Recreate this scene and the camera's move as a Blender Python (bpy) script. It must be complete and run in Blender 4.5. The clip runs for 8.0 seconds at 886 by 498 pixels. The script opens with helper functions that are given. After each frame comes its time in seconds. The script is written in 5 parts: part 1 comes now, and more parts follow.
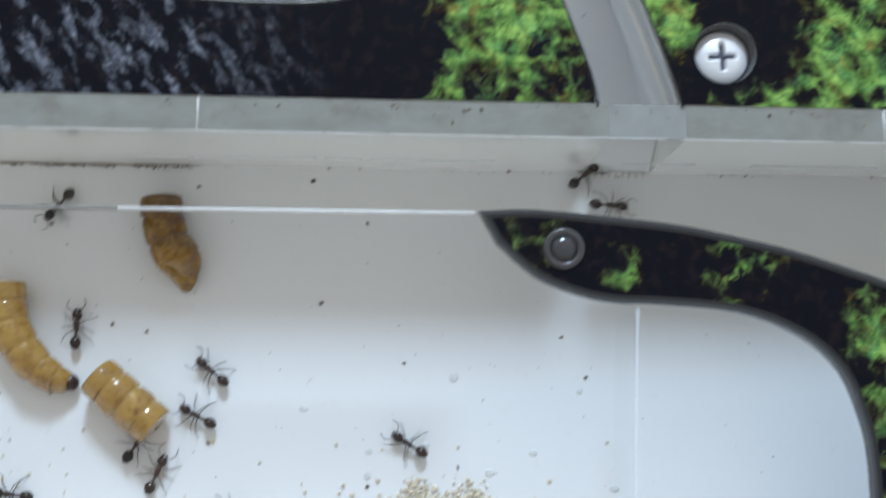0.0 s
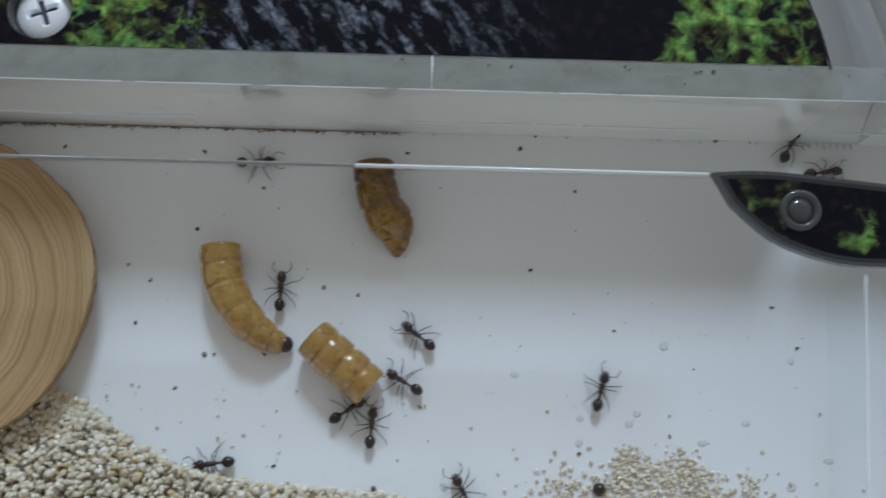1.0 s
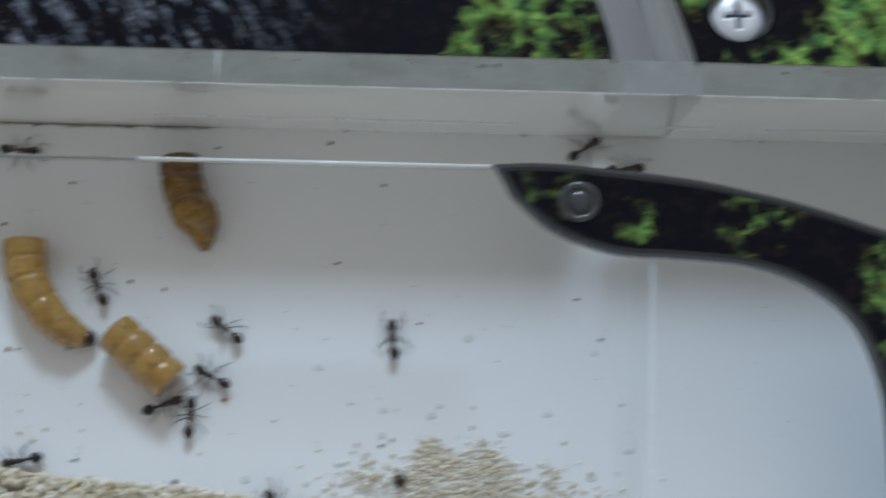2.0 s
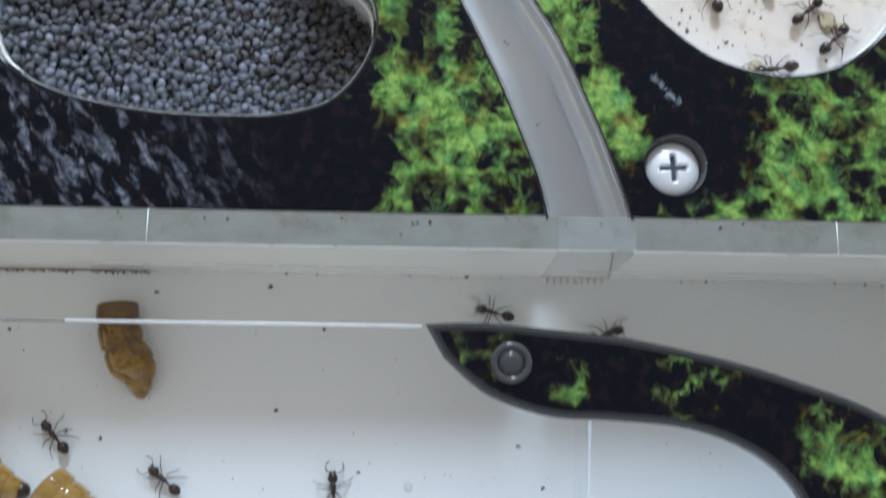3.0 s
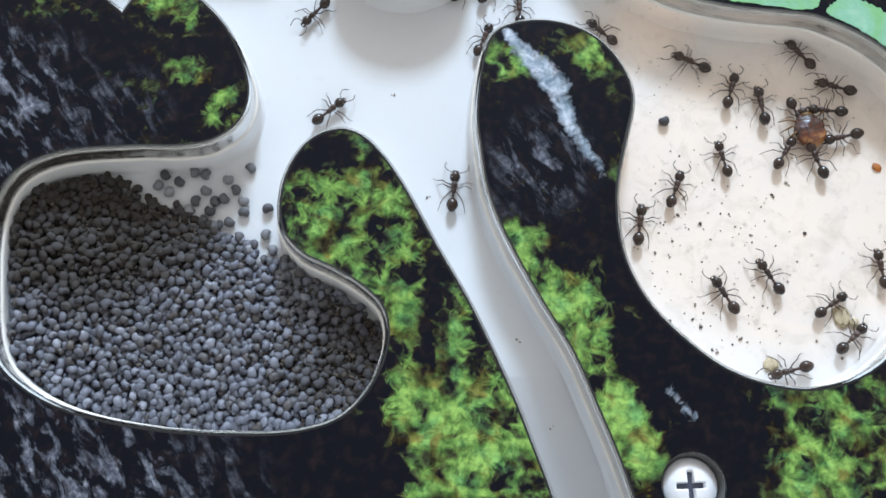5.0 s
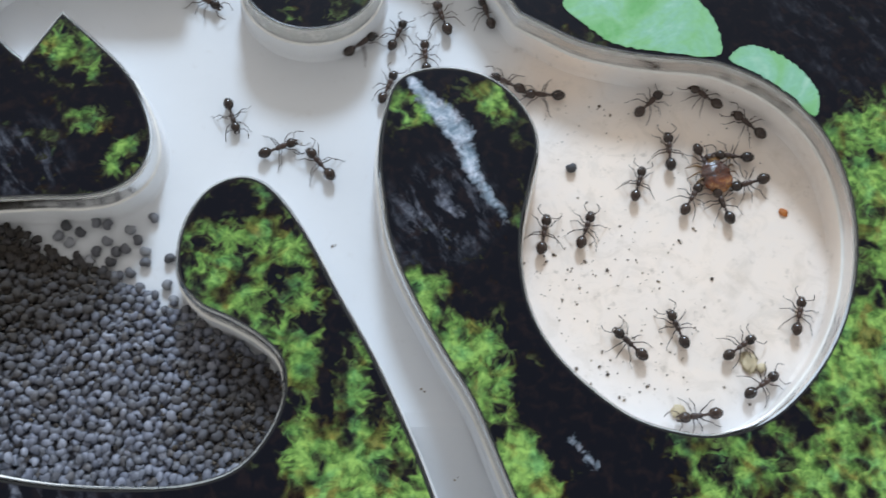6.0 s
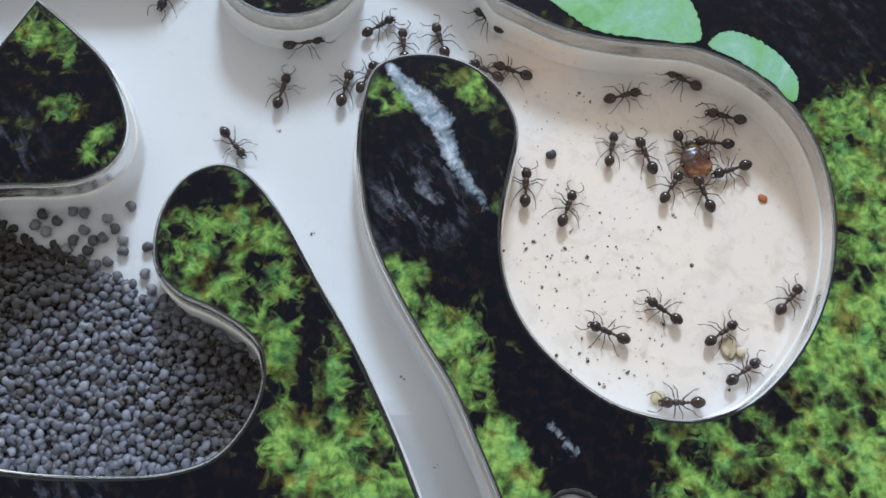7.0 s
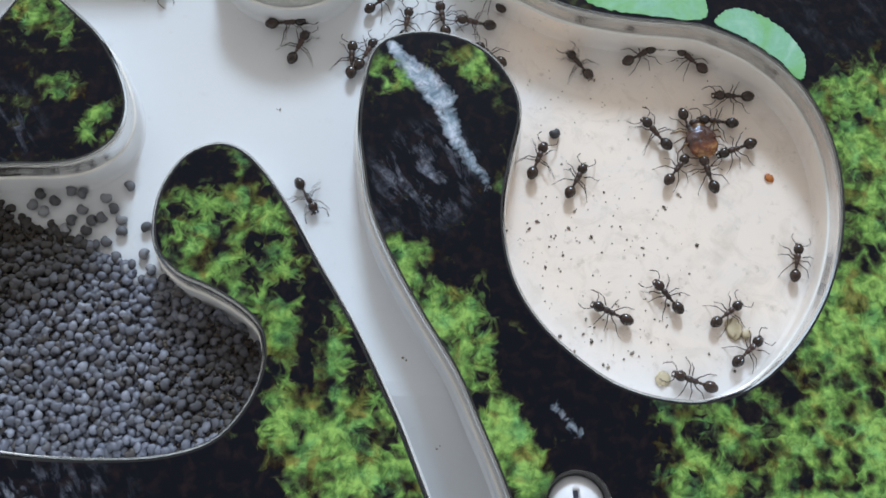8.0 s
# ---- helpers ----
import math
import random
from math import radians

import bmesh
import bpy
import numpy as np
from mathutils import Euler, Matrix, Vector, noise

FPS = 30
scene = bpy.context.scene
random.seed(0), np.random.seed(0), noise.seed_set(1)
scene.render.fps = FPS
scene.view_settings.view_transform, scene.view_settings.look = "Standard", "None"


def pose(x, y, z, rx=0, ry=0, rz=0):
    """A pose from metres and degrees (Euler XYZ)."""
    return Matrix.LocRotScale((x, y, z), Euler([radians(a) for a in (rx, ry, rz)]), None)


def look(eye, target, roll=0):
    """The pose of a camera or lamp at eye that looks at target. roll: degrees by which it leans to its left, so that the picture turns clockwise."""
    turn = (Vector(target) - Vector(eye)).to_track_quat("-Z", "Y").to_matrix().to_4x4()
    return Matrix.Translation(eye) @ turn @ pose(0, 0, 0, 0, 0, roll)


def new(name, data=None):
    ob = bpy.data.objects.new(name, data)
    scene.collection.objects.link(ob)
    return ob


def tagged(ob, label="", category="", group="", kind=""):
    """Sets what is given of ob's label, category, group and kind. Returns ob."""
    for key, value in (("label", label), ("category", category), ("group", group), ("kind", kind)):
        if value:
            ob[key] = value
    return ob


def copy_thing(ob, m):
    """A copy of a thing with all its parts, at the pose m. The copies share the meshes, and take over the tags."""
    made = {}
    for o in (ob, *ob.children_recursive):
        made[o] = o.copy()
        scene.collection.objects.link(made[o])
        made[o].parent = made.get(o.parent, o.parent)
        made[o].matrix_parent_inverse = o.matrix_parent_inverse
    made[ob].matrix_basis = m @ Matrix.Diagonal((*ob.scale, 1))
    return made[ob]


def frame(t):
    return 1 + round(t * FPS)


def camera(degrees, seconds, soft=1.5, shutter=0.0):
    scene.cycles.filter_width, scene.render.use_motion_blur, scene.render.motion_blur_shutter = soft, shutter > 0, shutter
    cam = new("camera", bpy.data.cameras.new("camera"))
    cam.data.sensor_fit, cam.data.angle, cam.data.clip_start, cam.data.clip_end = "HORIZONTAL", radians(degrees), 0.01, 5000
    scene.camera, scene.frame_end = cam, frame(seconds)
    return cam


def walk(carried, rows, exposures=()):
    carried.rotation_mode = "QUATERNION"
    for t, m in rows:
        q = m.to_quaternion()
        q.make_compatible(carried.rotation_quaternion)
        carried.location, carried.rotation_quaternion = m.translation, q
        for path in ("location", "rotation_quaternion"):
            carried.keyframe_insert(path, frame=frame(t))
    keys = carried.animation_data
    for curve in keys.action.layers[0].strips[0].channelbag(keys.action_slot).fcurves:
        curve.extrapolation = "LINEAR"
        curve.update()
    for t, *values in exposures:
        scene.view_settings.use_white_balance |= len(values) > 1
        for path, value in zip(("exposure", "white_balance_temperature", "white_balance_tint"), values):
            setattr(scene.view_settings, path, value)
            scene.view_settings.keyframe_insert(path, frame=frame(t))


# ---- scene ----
# All plans below are in millimetres; S turns them into metres.
S = 0.001

CAMERA_ROWS = [
    (0.0, -11.473, -67.730, 77.743, 8.462, -2.648, 0.385),
    (0.1, -12.498, -68.910, 77.406, 8.409, -2.406, 0.721),
    (0.2, -15.851, -70.058, 77.080, 7.864, -2.701, 0.597),
    (0.3, -17.816, -71.064, 77.074, 7.918, -2.630, 0.684),
    (0.4, -22.236, -71.324, 77.297, 7.913, -2.872, 0.644),
    (0.5, -25.872, -71.598, 77.462, 8.383, -3.527, 0.265),
    (0.6, -26.860, -71.860, 77.285, 8.939, -2.029, 0.719),
    (0.7, -28.950, -72.332, 77.292, 9.023, -2.432, 0.837),
    (0.8, -29.011, -72.754, 76.910, 9.174, -1.763, 1.050),
    (1.0, -26.867, -72.646, 76.472, 9.601, -0.880, 1.343),
    (1.5, -25.272, -74.418, 76.945, 9.984, -3.102, 0.686),
    (2.0, -11.271, -73.450, 77.229, 9.902, -1.767, 0.937),
    (2.2, -6.569, -71.768, 77.485, 10.350, -1.449, 0.747),
    (3.3, -5.678, -59.951, 78.919, 12.060, -1.435, 0.781),
    (3.5, -7.154, -57.033, 79.469, 12.175, -1.178, 0.582),
    (4.0, -9.395, -46.651, 81.463, 12.078, -2.541, 0.948),
    (4.2, -8.376, -45.328, 81.629, 13.688, -2.109, 0.730),
    (5.3, -6.068, -44.887, 81.613, 17.100, -1.477, 0.843),
    (5.5, -3.481, -45.083, 81.362, 18.077, -1.415, 0.656),
    (6.0, -0.744, -44.769, 81.004, 19.227, -2.593, -0.052),
    (6.5, 0.149, -44.212, 80.732, 19.068, -3.246, -0.485),
    (7.0, 0.000, -45.004, 80.688, 18.748, -3.159, -0.514),
    (7.5, 0.032, -44.994, 79.876, 18.496, -3.070, -0.446),
    (8.0, 0.061, -45.373, 79.492, 18.092, -3.028, -0.497),
]
cam = camera(47.07, 8.0, soft=1.6, shutter=0.7)
walk(cam, [(t, pose(x * S, y * S, z * S, rx, ry, rz)) for t, x, y, z, rx, ry, rz in CAMERA_ROWS],
     exposures=[(t, e, k, g) for t, e, k, g in (
         (0.0, 0.36, 6750, 7.0), (0.5, -0.09, 6750, 7.0), (1.0, -0.27, 6750, 7.0), (2.2, -0.2, 6750, 7.0), (3.3, 0.46, 6800, 8.0),
         (4.2, 0.70, 6850, 8.5), (5.3, 0.64, 6950, 9.5), (6.3, 0.36, 6950, 9.5), (8.0, 0.34, 6950, 9.5))])

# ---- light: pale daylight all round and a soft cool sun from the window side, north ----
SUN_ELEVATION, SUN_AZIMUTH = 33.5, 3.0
world = bpy.data.worlds.new("sky")
scene.world = world
world.use_nodes = True
wn = world.node_tree.nodes
sky = wn.new("ShaderNodeTexSky")
sky.sky_type, sky.sun_disc = "NISHITA", False
sky.sun_elevation, sky.sun_rotation = radians(SUN_ELEVATION), radians(SUN_AZIMUTH)
sky.air_density, sky.dust_density, sky.ozone_density = 1.0, 0.4, 0.5
wn["Background"].inputs["Strength"].default_value = 0.15
haze = wn.new("ShaderNodeHueSaturation")                  # a hazy, nearly white sky
haze.inputs["Saturation"].default_value = 0.15
world.node_tree.links.new(sky.outputs["Color"], haze.inputs["Color"])
world.node_tree.links.new(haze.outputs["Color"], wn["Background"].inputs["Color"])
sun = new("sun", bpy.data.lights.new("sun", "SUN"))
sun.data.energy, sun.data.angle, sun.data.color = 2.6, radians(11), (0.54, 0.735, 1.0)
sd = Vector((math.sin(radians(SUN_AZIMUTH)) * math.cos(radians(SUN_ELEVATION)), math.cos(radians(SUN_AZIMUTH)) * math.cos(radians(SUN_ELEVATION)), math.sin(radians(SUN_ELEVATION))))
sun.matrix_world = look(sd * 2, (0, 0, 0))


# ---- materials ----
class Mat:
    """A node material with short calls for the nodes used here."""

    def __init__(self, name, rough=0.5, metal=0.0, ior=1.5, coat=0.0):
        self.m = bpy.data.materials.new(name)
        self.m.use_nodes = True
        self.t = self.m.node_tree
        self.b = self.t.nodes["Principled BSDF"]
        self.b.inputs["Roughness"].default_value = rough
        self.b.inputs["Metallic"].default_value = metal
        self.b.inputs["IOR"].default_value = ior
        self.b.inputs["Coat Weight"].default_value = coat
        self.b.inputs["Coat Roughness"].default_value = 0.08
        self.co = None

    def n(self, kind, **kw):
        node = self.t.nodes.new(kind)
        for key, value in kw.items():
            node.inputs[key.replace("_", " ")].default_value = value
        return node

    def link(self, a, b):
        self.t.links.new(a, b)

    def coord(self):
        """Object coordinates in millimetres."""
        if self.co is None:
            tc = self.n("ShaderNodeTexCoord")
            mul = self.n("ShaderNodeVectorMath")
            mul.operation = "SCALE"
            mul.inputs["Scale"].default_value = 1 / S
            self.link(tc.outputs["Object"], mul.inputs[0])
            self.co = mul.outputs["Vector"]
        return self.co

    def noise(self, scale, detail=4.0, rough=0.55, distort=0.0, co=None):
        x = self.n("ShaderNodeTexNoise", Scale=scale, Detail=detail, Roughness=rough, Distortion=distort)
        self.link(co or self.coord(), x.inputs["Vector"])
        return x.outputs["Fac"]

    def math(self, op, a, b=0.0):
        x = self.n("ShaderNodeMath")
        x.operation = op
        for k, v in ((0, a), (1, b)):
            if isinstance(v, (int, float)):
                x.inputs[k].default_value = v
            else:
                self.link(v, x.inputs[k])
        return x.outputs[0]

    def ramp(self, fac, stops):
        x = self.n("ShaderNodeValToRGB")
        el = x.color_ramp.elements
        while len(el) < len(stops):
            el.new(0.5)
        for e, (p, c) in zip(el, stops):
            e.position, e.color = p, (*c, 1)
        self.link(fac, x.inputs["Fac"])
        return x.outputs["Color"]

    def mix(self, fac, a, b, how="MIX"):
        x = self.n("ShaderNodeMix")
        x.data_type, x.blend_type = "RGBA", how
        for k, v in ((0, fac), (6, a), (7, b)):
            if isinstance(v, (int, float)):
                x.inputs[k].default_value = v
            elif isinstance(v, tuple):
                x.inputs[k].default_value = (*v, 1)
            else:
                self.link(v, x.inputs[k])
        return x.outputs[2]

    def color(self, c):
        if isinstance(c, tuple):
            self.b.inputs["Base Color"].default_value = (*c, 1)
        else:
            self.link(c, self.b.inputs["Base Color"])
        return self

    def bump(self, h, strength, dist):
        x = self.n("ShaderNodeBump", Strength=strength, Distance=dist * S)
        self.link(h, x.inputs["Height"])
        self.link(x.outputs["Normal"], self.b.inputs["Normal"])
        self.link(x.outputs["Normal"], self.b.inputs["Coat Normal"])
        return self

    def blob(self, x, y, r, soft=0.6):
        """1 inside a round patch of the plan, falling to 0 at its rim."""
        d = self.n("ShaderNodeVectorMath")
        d.operation = "DISTANCE"
        self.link(self.flat, d.inputs[0])
        d.inputs[1].default_value = (x, y, 0)
        m = self.n("ShaderNodeMapRange")
        m.interpolation_type = "SMOOTHSTEP"
        for k, v in ((1, r * (1 - soft)), (2, r), (3, 1.0), (4, 0.0)):
            m.inputs[k].default_value = v
        self.link(d.outputs["Value"], m.inputs[0])
        return m.outputs[0]


def seed_material():
    """A heap of seeds with grey-blue coats, each a little different."""
    m = Mat("seed_coat", 0.5)
    g = m.n("ShaderNodeNewGeometry")
    v = m.math("ADD", m.math("MULTIPLY", g.outputs["Random Per Island"], 0.8), m.math("MULTIPLY", m.noise(0.7, 3), 0.2))
    c = m.ramp(v, [(0.08, (0.07, 0.06, 0.055)), (0.25, (0.094, 0.097, 0.112)), (0.72, (0.130, 0.140, 0.176)), (0.97, (0.26, 0.27, 0.31))])
    flat = m.n("ShaderNodeVectorMath")
    flat.operation = "MULTIPLY"
    flat.inputs[1].default_value = (1, 1, 0)
    m.link(m.coord(), flat.inputs[0])
    m.flat = flat.outputs["Vector"]
    # Brown-husked seeds lie at the entrance and in one corner of the store, mixed in with the rest. Their dark colour
    # also paints in the walls' shade.
    brown_shade = m.math("MAXIMUM", m.blob(-36.0, -13.0, 15.5, 0.35), m.math("MULTIPLY", m.blob(-13.2, -29.5, 7.0, 0.9), 0.9))
    mixed = m.math("MULTIPLY", brown_shade, m.ramp(m.math("ADD", m.math("MULTIPLY", g.outputs["Random Per Island"], 0.6), m.math("MULTIPLY", m.noise(0.3, 3), 0.4)), [(0.2, (1, 1, 1)), (0.8, (0.86, 0.86, 0.86))]))
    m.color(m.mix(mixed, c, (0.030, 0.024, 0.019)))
    m.link(m.math("ADD", 0.5, m.math("MULTIPLY", mixed, 0.45)), m.b.inputs["Roughness"])
    m.bump(m.noise(6.0, 3), 0.3, 0.05)
    return m.m


def plain(name, c, rough=0.5, var=0.15, scale=0.6, **kw):
    m = Mat(name, rough, **kw)
    k = m.noise(scale, 5)
    f = m.noise(scale * 9, 3)
    v = m.math("ADD", m.math("MULTIPLY", k, 0.6), m.math("MULTIPLY", f, 0.4))
    lo, hi = tuple(x * (1 - var) for x in c), tuple(min(1, x * (1 + var)) for x in c)
    m.color(m.ramp(v, [(0.3, lo), (0.7, hi)]))
    m.bump(f, 0.15, 0.05)
    return m.m


def stained(name, c, stain, rough, amount, coat=0.0, ior=1.5):
    """A pale acrylic sheet with faint smears and a few specks of grime."""
    m = Mat(name, rough, coat=coat, ior=ior)
    big = m.noise(0.09, 4, 0.6, 0.5)
    fine = m.noise(0.8, 6, 0.65)
    spots = m.math("MULTIPLY", m.ramp(fine, [(0.6, (0, 0, 0)), (0.74, (1, 1, 1))]), amount)
    base = m.mix(m.math("MULTIPLY", big, 0.5), c, tuple(x * 0.93 for x in c))
    m.color(m.mix(spots, base, stain))
    return m.m


def milled_material():
    """Milled clear acrylic: slightly hazy, with uneven tool marks that break up its highlights."""
    m = Mat("milled_acrylic", 0.2)
    m.color(m.ramp(m.noise(0.12, 4, 0.6, 0.5), [(0.3, (0.66, 0.65, 0.62)), (0.7, (0.78, 0.77, 0.75))]))
    tool = m.n("ShaderNodeMapping")
    tool.inputs["Scale"].default_value = (0.35, 0.35, 2.2)
    m.link(m.coord(), tool.inputs["Vector"])
    marks = m.noise(1.0, 5, 0.65, 0.6, tool.outputs["Vector"])
    m.bump(marks, 0.22, 0.25)
    normal = m.b.inputs["Normal"].links[0].from_socket
    clear = m.n("ShaderNodeBsdfTransparent")
    clear.inputs["Color"].default_value = (0.97, 0.965, 0.95, 1)
    grime = m.math("ADD", 0.6, m.math("MULTIPLY", m.ramp(m.noise(0.7, 6, 0.7, 0.4), [(0.5, (0, 0, 0)), (0.75, (1, 1, 1))]), 0.3))
    hazy = m.n("ShaderNodeMixShader")
    m.link(grime, hazy.inputs[0])
    m.link(clear.outputs[0], hazy.inputs[1])
    milky = m.n("ShaderNodeBsdfTranslucent")
    milky.inputs["Color"].default_value = (0.78, 0.77, 0.74, 1)
    frost = m.n("ShaderNodeMixShader")
    frost.inputs[0].default_value = 0.45
    m.link(m.b.outputs[0], frost.inputs[1])
    m.link(milky.outputs[0], frost.inputs[2])
    m.link(frost.outputs[0], hazy.inputs[2])
    gloss = m.n("ShaderNodeBsdfGlossy", Roughness=0.06)
    m.link(normal, gloss.inputs["Normal"])
    edge = m.n("ShaderNodeFresnel", IOR=1.22)
    m.link(normal, edge.inputs["Normal"])
    wet = m.n("ShaderNodeMixShader")
    m.link(edge.outputs[0], wet.inputs[0])
    m.link(hazy.outputs[0], wet.inputs[1])
    m.link(gloss.outputs[0], wet.inputs[2])
    m.link(wet.outputs[0], m.t.nodes["Material Output"].inputs["Surface"])
    return m.m


def print_material():
    """A printed photograph: moss tufts over black rock with pale mineral streaks."""
    m = Mat("printed_photo", 0.35, ior=1.16)
    co = m.coord()
    flat = m.n("ShaderNodeVectorMath")
    flat.operation = "MULTIPLY"
    flat.inputs[1].default_value = (1, 1, 0)
    m.link(co, flat.inputs[0])
    m.flat = flat.outputs["Vector"]
    # Where moss grows: large drifts, with patches of the photograph's own layout.
    bias = m.math("MULTIPLY", m.noise(0.16, 3, 0.5, 0.3, m.flat), 0.5)
    for x, y, r, w in MOSS_PATCHES:
        bias = m.math("ADD", bias, m.math("MULTIPLY", m.blob(x, y, r), w))
    # Star-shaped tufts of three sizes, torn by warped coordinates.
    best = 0.0
    tw = m.n("ShaderNodeMapping")
    tw.inputs["Location"].default_value = (63, 21, 0)
    m.link(m.flat, tw.inputs["Vector"])
    turned = tw.outputs["Vector"]
    warp = m.n("ShaderNodeTexNoise", Scale=0.6, Detail=1.6, Roughness=0.5)
    m.link(m.flat, warp.inputs["Vector"])
    wv = m.n("ShaderNodeVectorMath")
    wv.operation = "MULTIPLY_ADD"
    m.link(warp.outputs["Color"], wv.inputs[0])
    wv.inputs[1].default_value = (1.7, 1.7, 0)
    m.link(m.flat, wv.inputs[2])
    for scale, reach, points, shift in ((0.20, 4.6, 6.5, 0.0), (0.32, 3.0, 4.5, 31.7), (0.5, 1.5, 3.5, 57.3)):
        sh = m.n("ShaderNodeVectorMath")
        sh.inputs[1].default_value = (shift, shift * 0.7, 0)
        m.link(wv.outputs["Vector"], sh.inputs[0])
        cell = m.n("ShaderNodeTexVoronoi", Scale=scale, Randomness=1.0)
        cell.voronoi_dimensions = "2D"
        m.link(sh.outputs["Vector"], cell.inputs["Vector"])
        rel = m.n("ShaderNodeVectorMath")
        rel.operation = "SUBTRACT"
        m.link(sh.outputs["Vector"], rel.inputs[0])
        m.link(cell.outputs["Position"], rel.inputs[1])
        xyz = m.n("ShaderNodeSeparateXYZ")
        m.link(rel.outputs["Vector"], xyz.inputs[0])
        ln = m.n("ShaderNodeVectorMath")
        ln.operation = "LENGTH"
        m.link(rel.outputs["Vector"], ln.inputs[0])
        col = m.n("ShaderNodeSeparateColor")
        m.link(cell.outputs["Color"], col.inputs[0])
        ang = m.math("ADD", m.math("MULTIPLY", m.math("ARCTAN2", xyz.outputs[1], xyz.outputs[0]), points), m.math("MULTIPLY", col.outputs[0], 6.3))
        arm = m.math("POWER", m.math("SUBTRACT", 1.0, m.math("ABSOLUTE", m.math("SINE", ang))), 0.9)
        span = m.math("MULTIPLY", m.math("ADD", 0.40, m.math("MULTIPLY", arm, 0.60)), m.math("MULTIPLY", m.math("ADD", 0.5, m.math("MULTIPLY", col.outputs[1], 0.6)), reach))
        rim = m.math("MULTIPLY", m.math("SUBTRACT", span, ln.outputs["Value"]), 2.6 / reach)
        tuft = m.math("MULTIPLY", m.math("MAXIMUM", m.math("MINIMUM", rim, 0.5), -0.6), m.math("ADD", 0.65, m.math("MULTIPLY", col.outputs[2], 0.5)))
        best = m.math("MAXIMUM", best, tuft)
    # Between the tufts the stems form a torn net with dark gaps.
    net = m.n("ShaderNodeTexVoronoi", Scale=0.46, Randomness=1.0)
    net.voronoi_dimensions = "2D"
    nw = m.n("ShaderNodeVectorMath")
    nw.operation = "MULTIPLY_ADD"
    m.link(warp.outputs["Color"], nw.inputs[0])
    nw.inputs[1].default_value = (3.0, 3.0, 0)
    m.link(m.flat, nw.inputs[2])
    m.link(nw.outputs["Vector"], net.inputs["Vector"])
    net_c = m.n("ShaderNodeSeparateColor")
    m.link(net.outputs["Color"], net_c.inputs[0])
    web = m.math("MULTIPLY", m.math("SUBTRACT", net.outputs["Distance"], m.math("ADD", 0.10, m.math("MULTIPLY", net_c.outputs[0], 0.35))), 1.5)
    web = m.math("MAXIMUM", m.math("MINIMUM", web, 0.42), -0.35)
    best = m.math("ADD", m.math("MULTIPLY", best, 0.62), m.math("MULTIPLY", web, 0.75))
    # On the far bank the moss is a mat with dark round holes instead.
    mat_zone = m.math("MAXIMUM", m.blob(48, -14, 14), m.math("MAXIMUM", m.blob(40, -38, 16), m.blob(24, -46, 9)))
    mat_zone = m.math("ADD", 0.30, m.math("MULTIPLY", mat_zone, 0.42))
    holes = m.n("ShaderNodeTexVoronoi", Scale=0.44, Randomness=1.0)
    holes.voronoi_dimensions = "2D"
    m.link(nw.outputs["Vector"], holes.inputs["Vector"])
    hole_c = m.n("ShaderNodeSeparateColor")
    m.link(holes.outputs["Color"], hole_c.inputs[0])
    holed = m.math("MULTIPLY", m.math("SUBTRACT", holes.outputs["Distance"], m.math("ADD", -0.02, m.math("MULTIPLY", hole_c.outputs[0], 0.36))), 1.5)
    holed = m.math("MAXIMUM", m.math("MINIMUM", holed, 0.58), -0.16)
    best = m.math("ADD", m.math("MULTIPLY", best, m.math("SUBTRACT", 1.0, mat_zone)), m.math("MULTIPLY", holed, mat_zone))
    fine = m.noise(1.8, 3, 0.55, 0.4, m.flat)
    mid = m.noise(0.8, 3, 0.55, 0.4, m.flat)
    moss = m.math("ADD", m.math("ADD", m.math("MULTIPLY", best, 0.70), m.math("ADD", m.math("MULTIPLY", fine, 0.16), m.math("MULTIPLY", mid, 0.40))), m.math("SUBTRACT", bias, 0.64))
    moss = m.math("ADD", m.math("MULTIPLY", m.math("SUBTRACT", moss, 0.36), 1.45), 0.36)
    green = m.ramp(moss, [(0.10, (0.006, 0.007, 0.008)), (0.22, (0.022, 0.022, 0.013)), (0.31, (0.045, 0.062, 0.028)), (0.42, (0.085, 0.155, 0.044)), (0.56, (0.135, 0.295, 0.066)), (0.76, (0.25, 0.47, 0.11))])
    tone = m.ramp(m.noise(1.3, 3, 0.6, 0.4, m.flat), [(0.34, (0.42, 0.42, 0.42)), (0.5, (0.9, 0.88, 0.85)), (0.66, (1.35, 1.25, 1.15))])
    green = m.mix(1.0, green, tone, "MULTIPLY")
    hue = m.noise(0.45, 3, 0.5, 0.6, m.flat)
    green = m.mix(m.math("MULTIPLY", m.ramp(hue, [(0.51, (0, 0, 0)), (0.64, (1, 1, 1))]), 0.85), green, (0.72, 0.34, 0.38), "MULTIPLY")
    cool = m.ramp(m.noise(0.5, 3, 0.5, 0.3, turned), [(0.5, (0, 0, 0)), (0.68, (1, 1, 1))])
    green = m.mix(m.math("MULTIPLY", cool, 0.7), green, (0.55, 0.85, 1.25), "MULTIPLY")
    yel = m.ramp(m.noise(0.8, 3, 0.5, 0.4, m.flat), [(0.56, (0, 0, 0)), (0.7, (1, 1, 1))])
    green = m.mix(m.math("MULTIPLY", yel, 0.35), green, (1.45, 1.2, 1.0), "MULTIPLY")
    # Rock: black, with slanting pale streaks in some areas.
    turn = m.n("ShaderNodeMapping")
    turn.vector_type = "TEXTURE"
    turn.inputs["Rotation"].default_value = (0, 0, radians(-55))
    turn.inputs["Scale"].default_value = (1.9, 0.75, 1)
    m.link(m.flat, turn.inputs["Vector"])
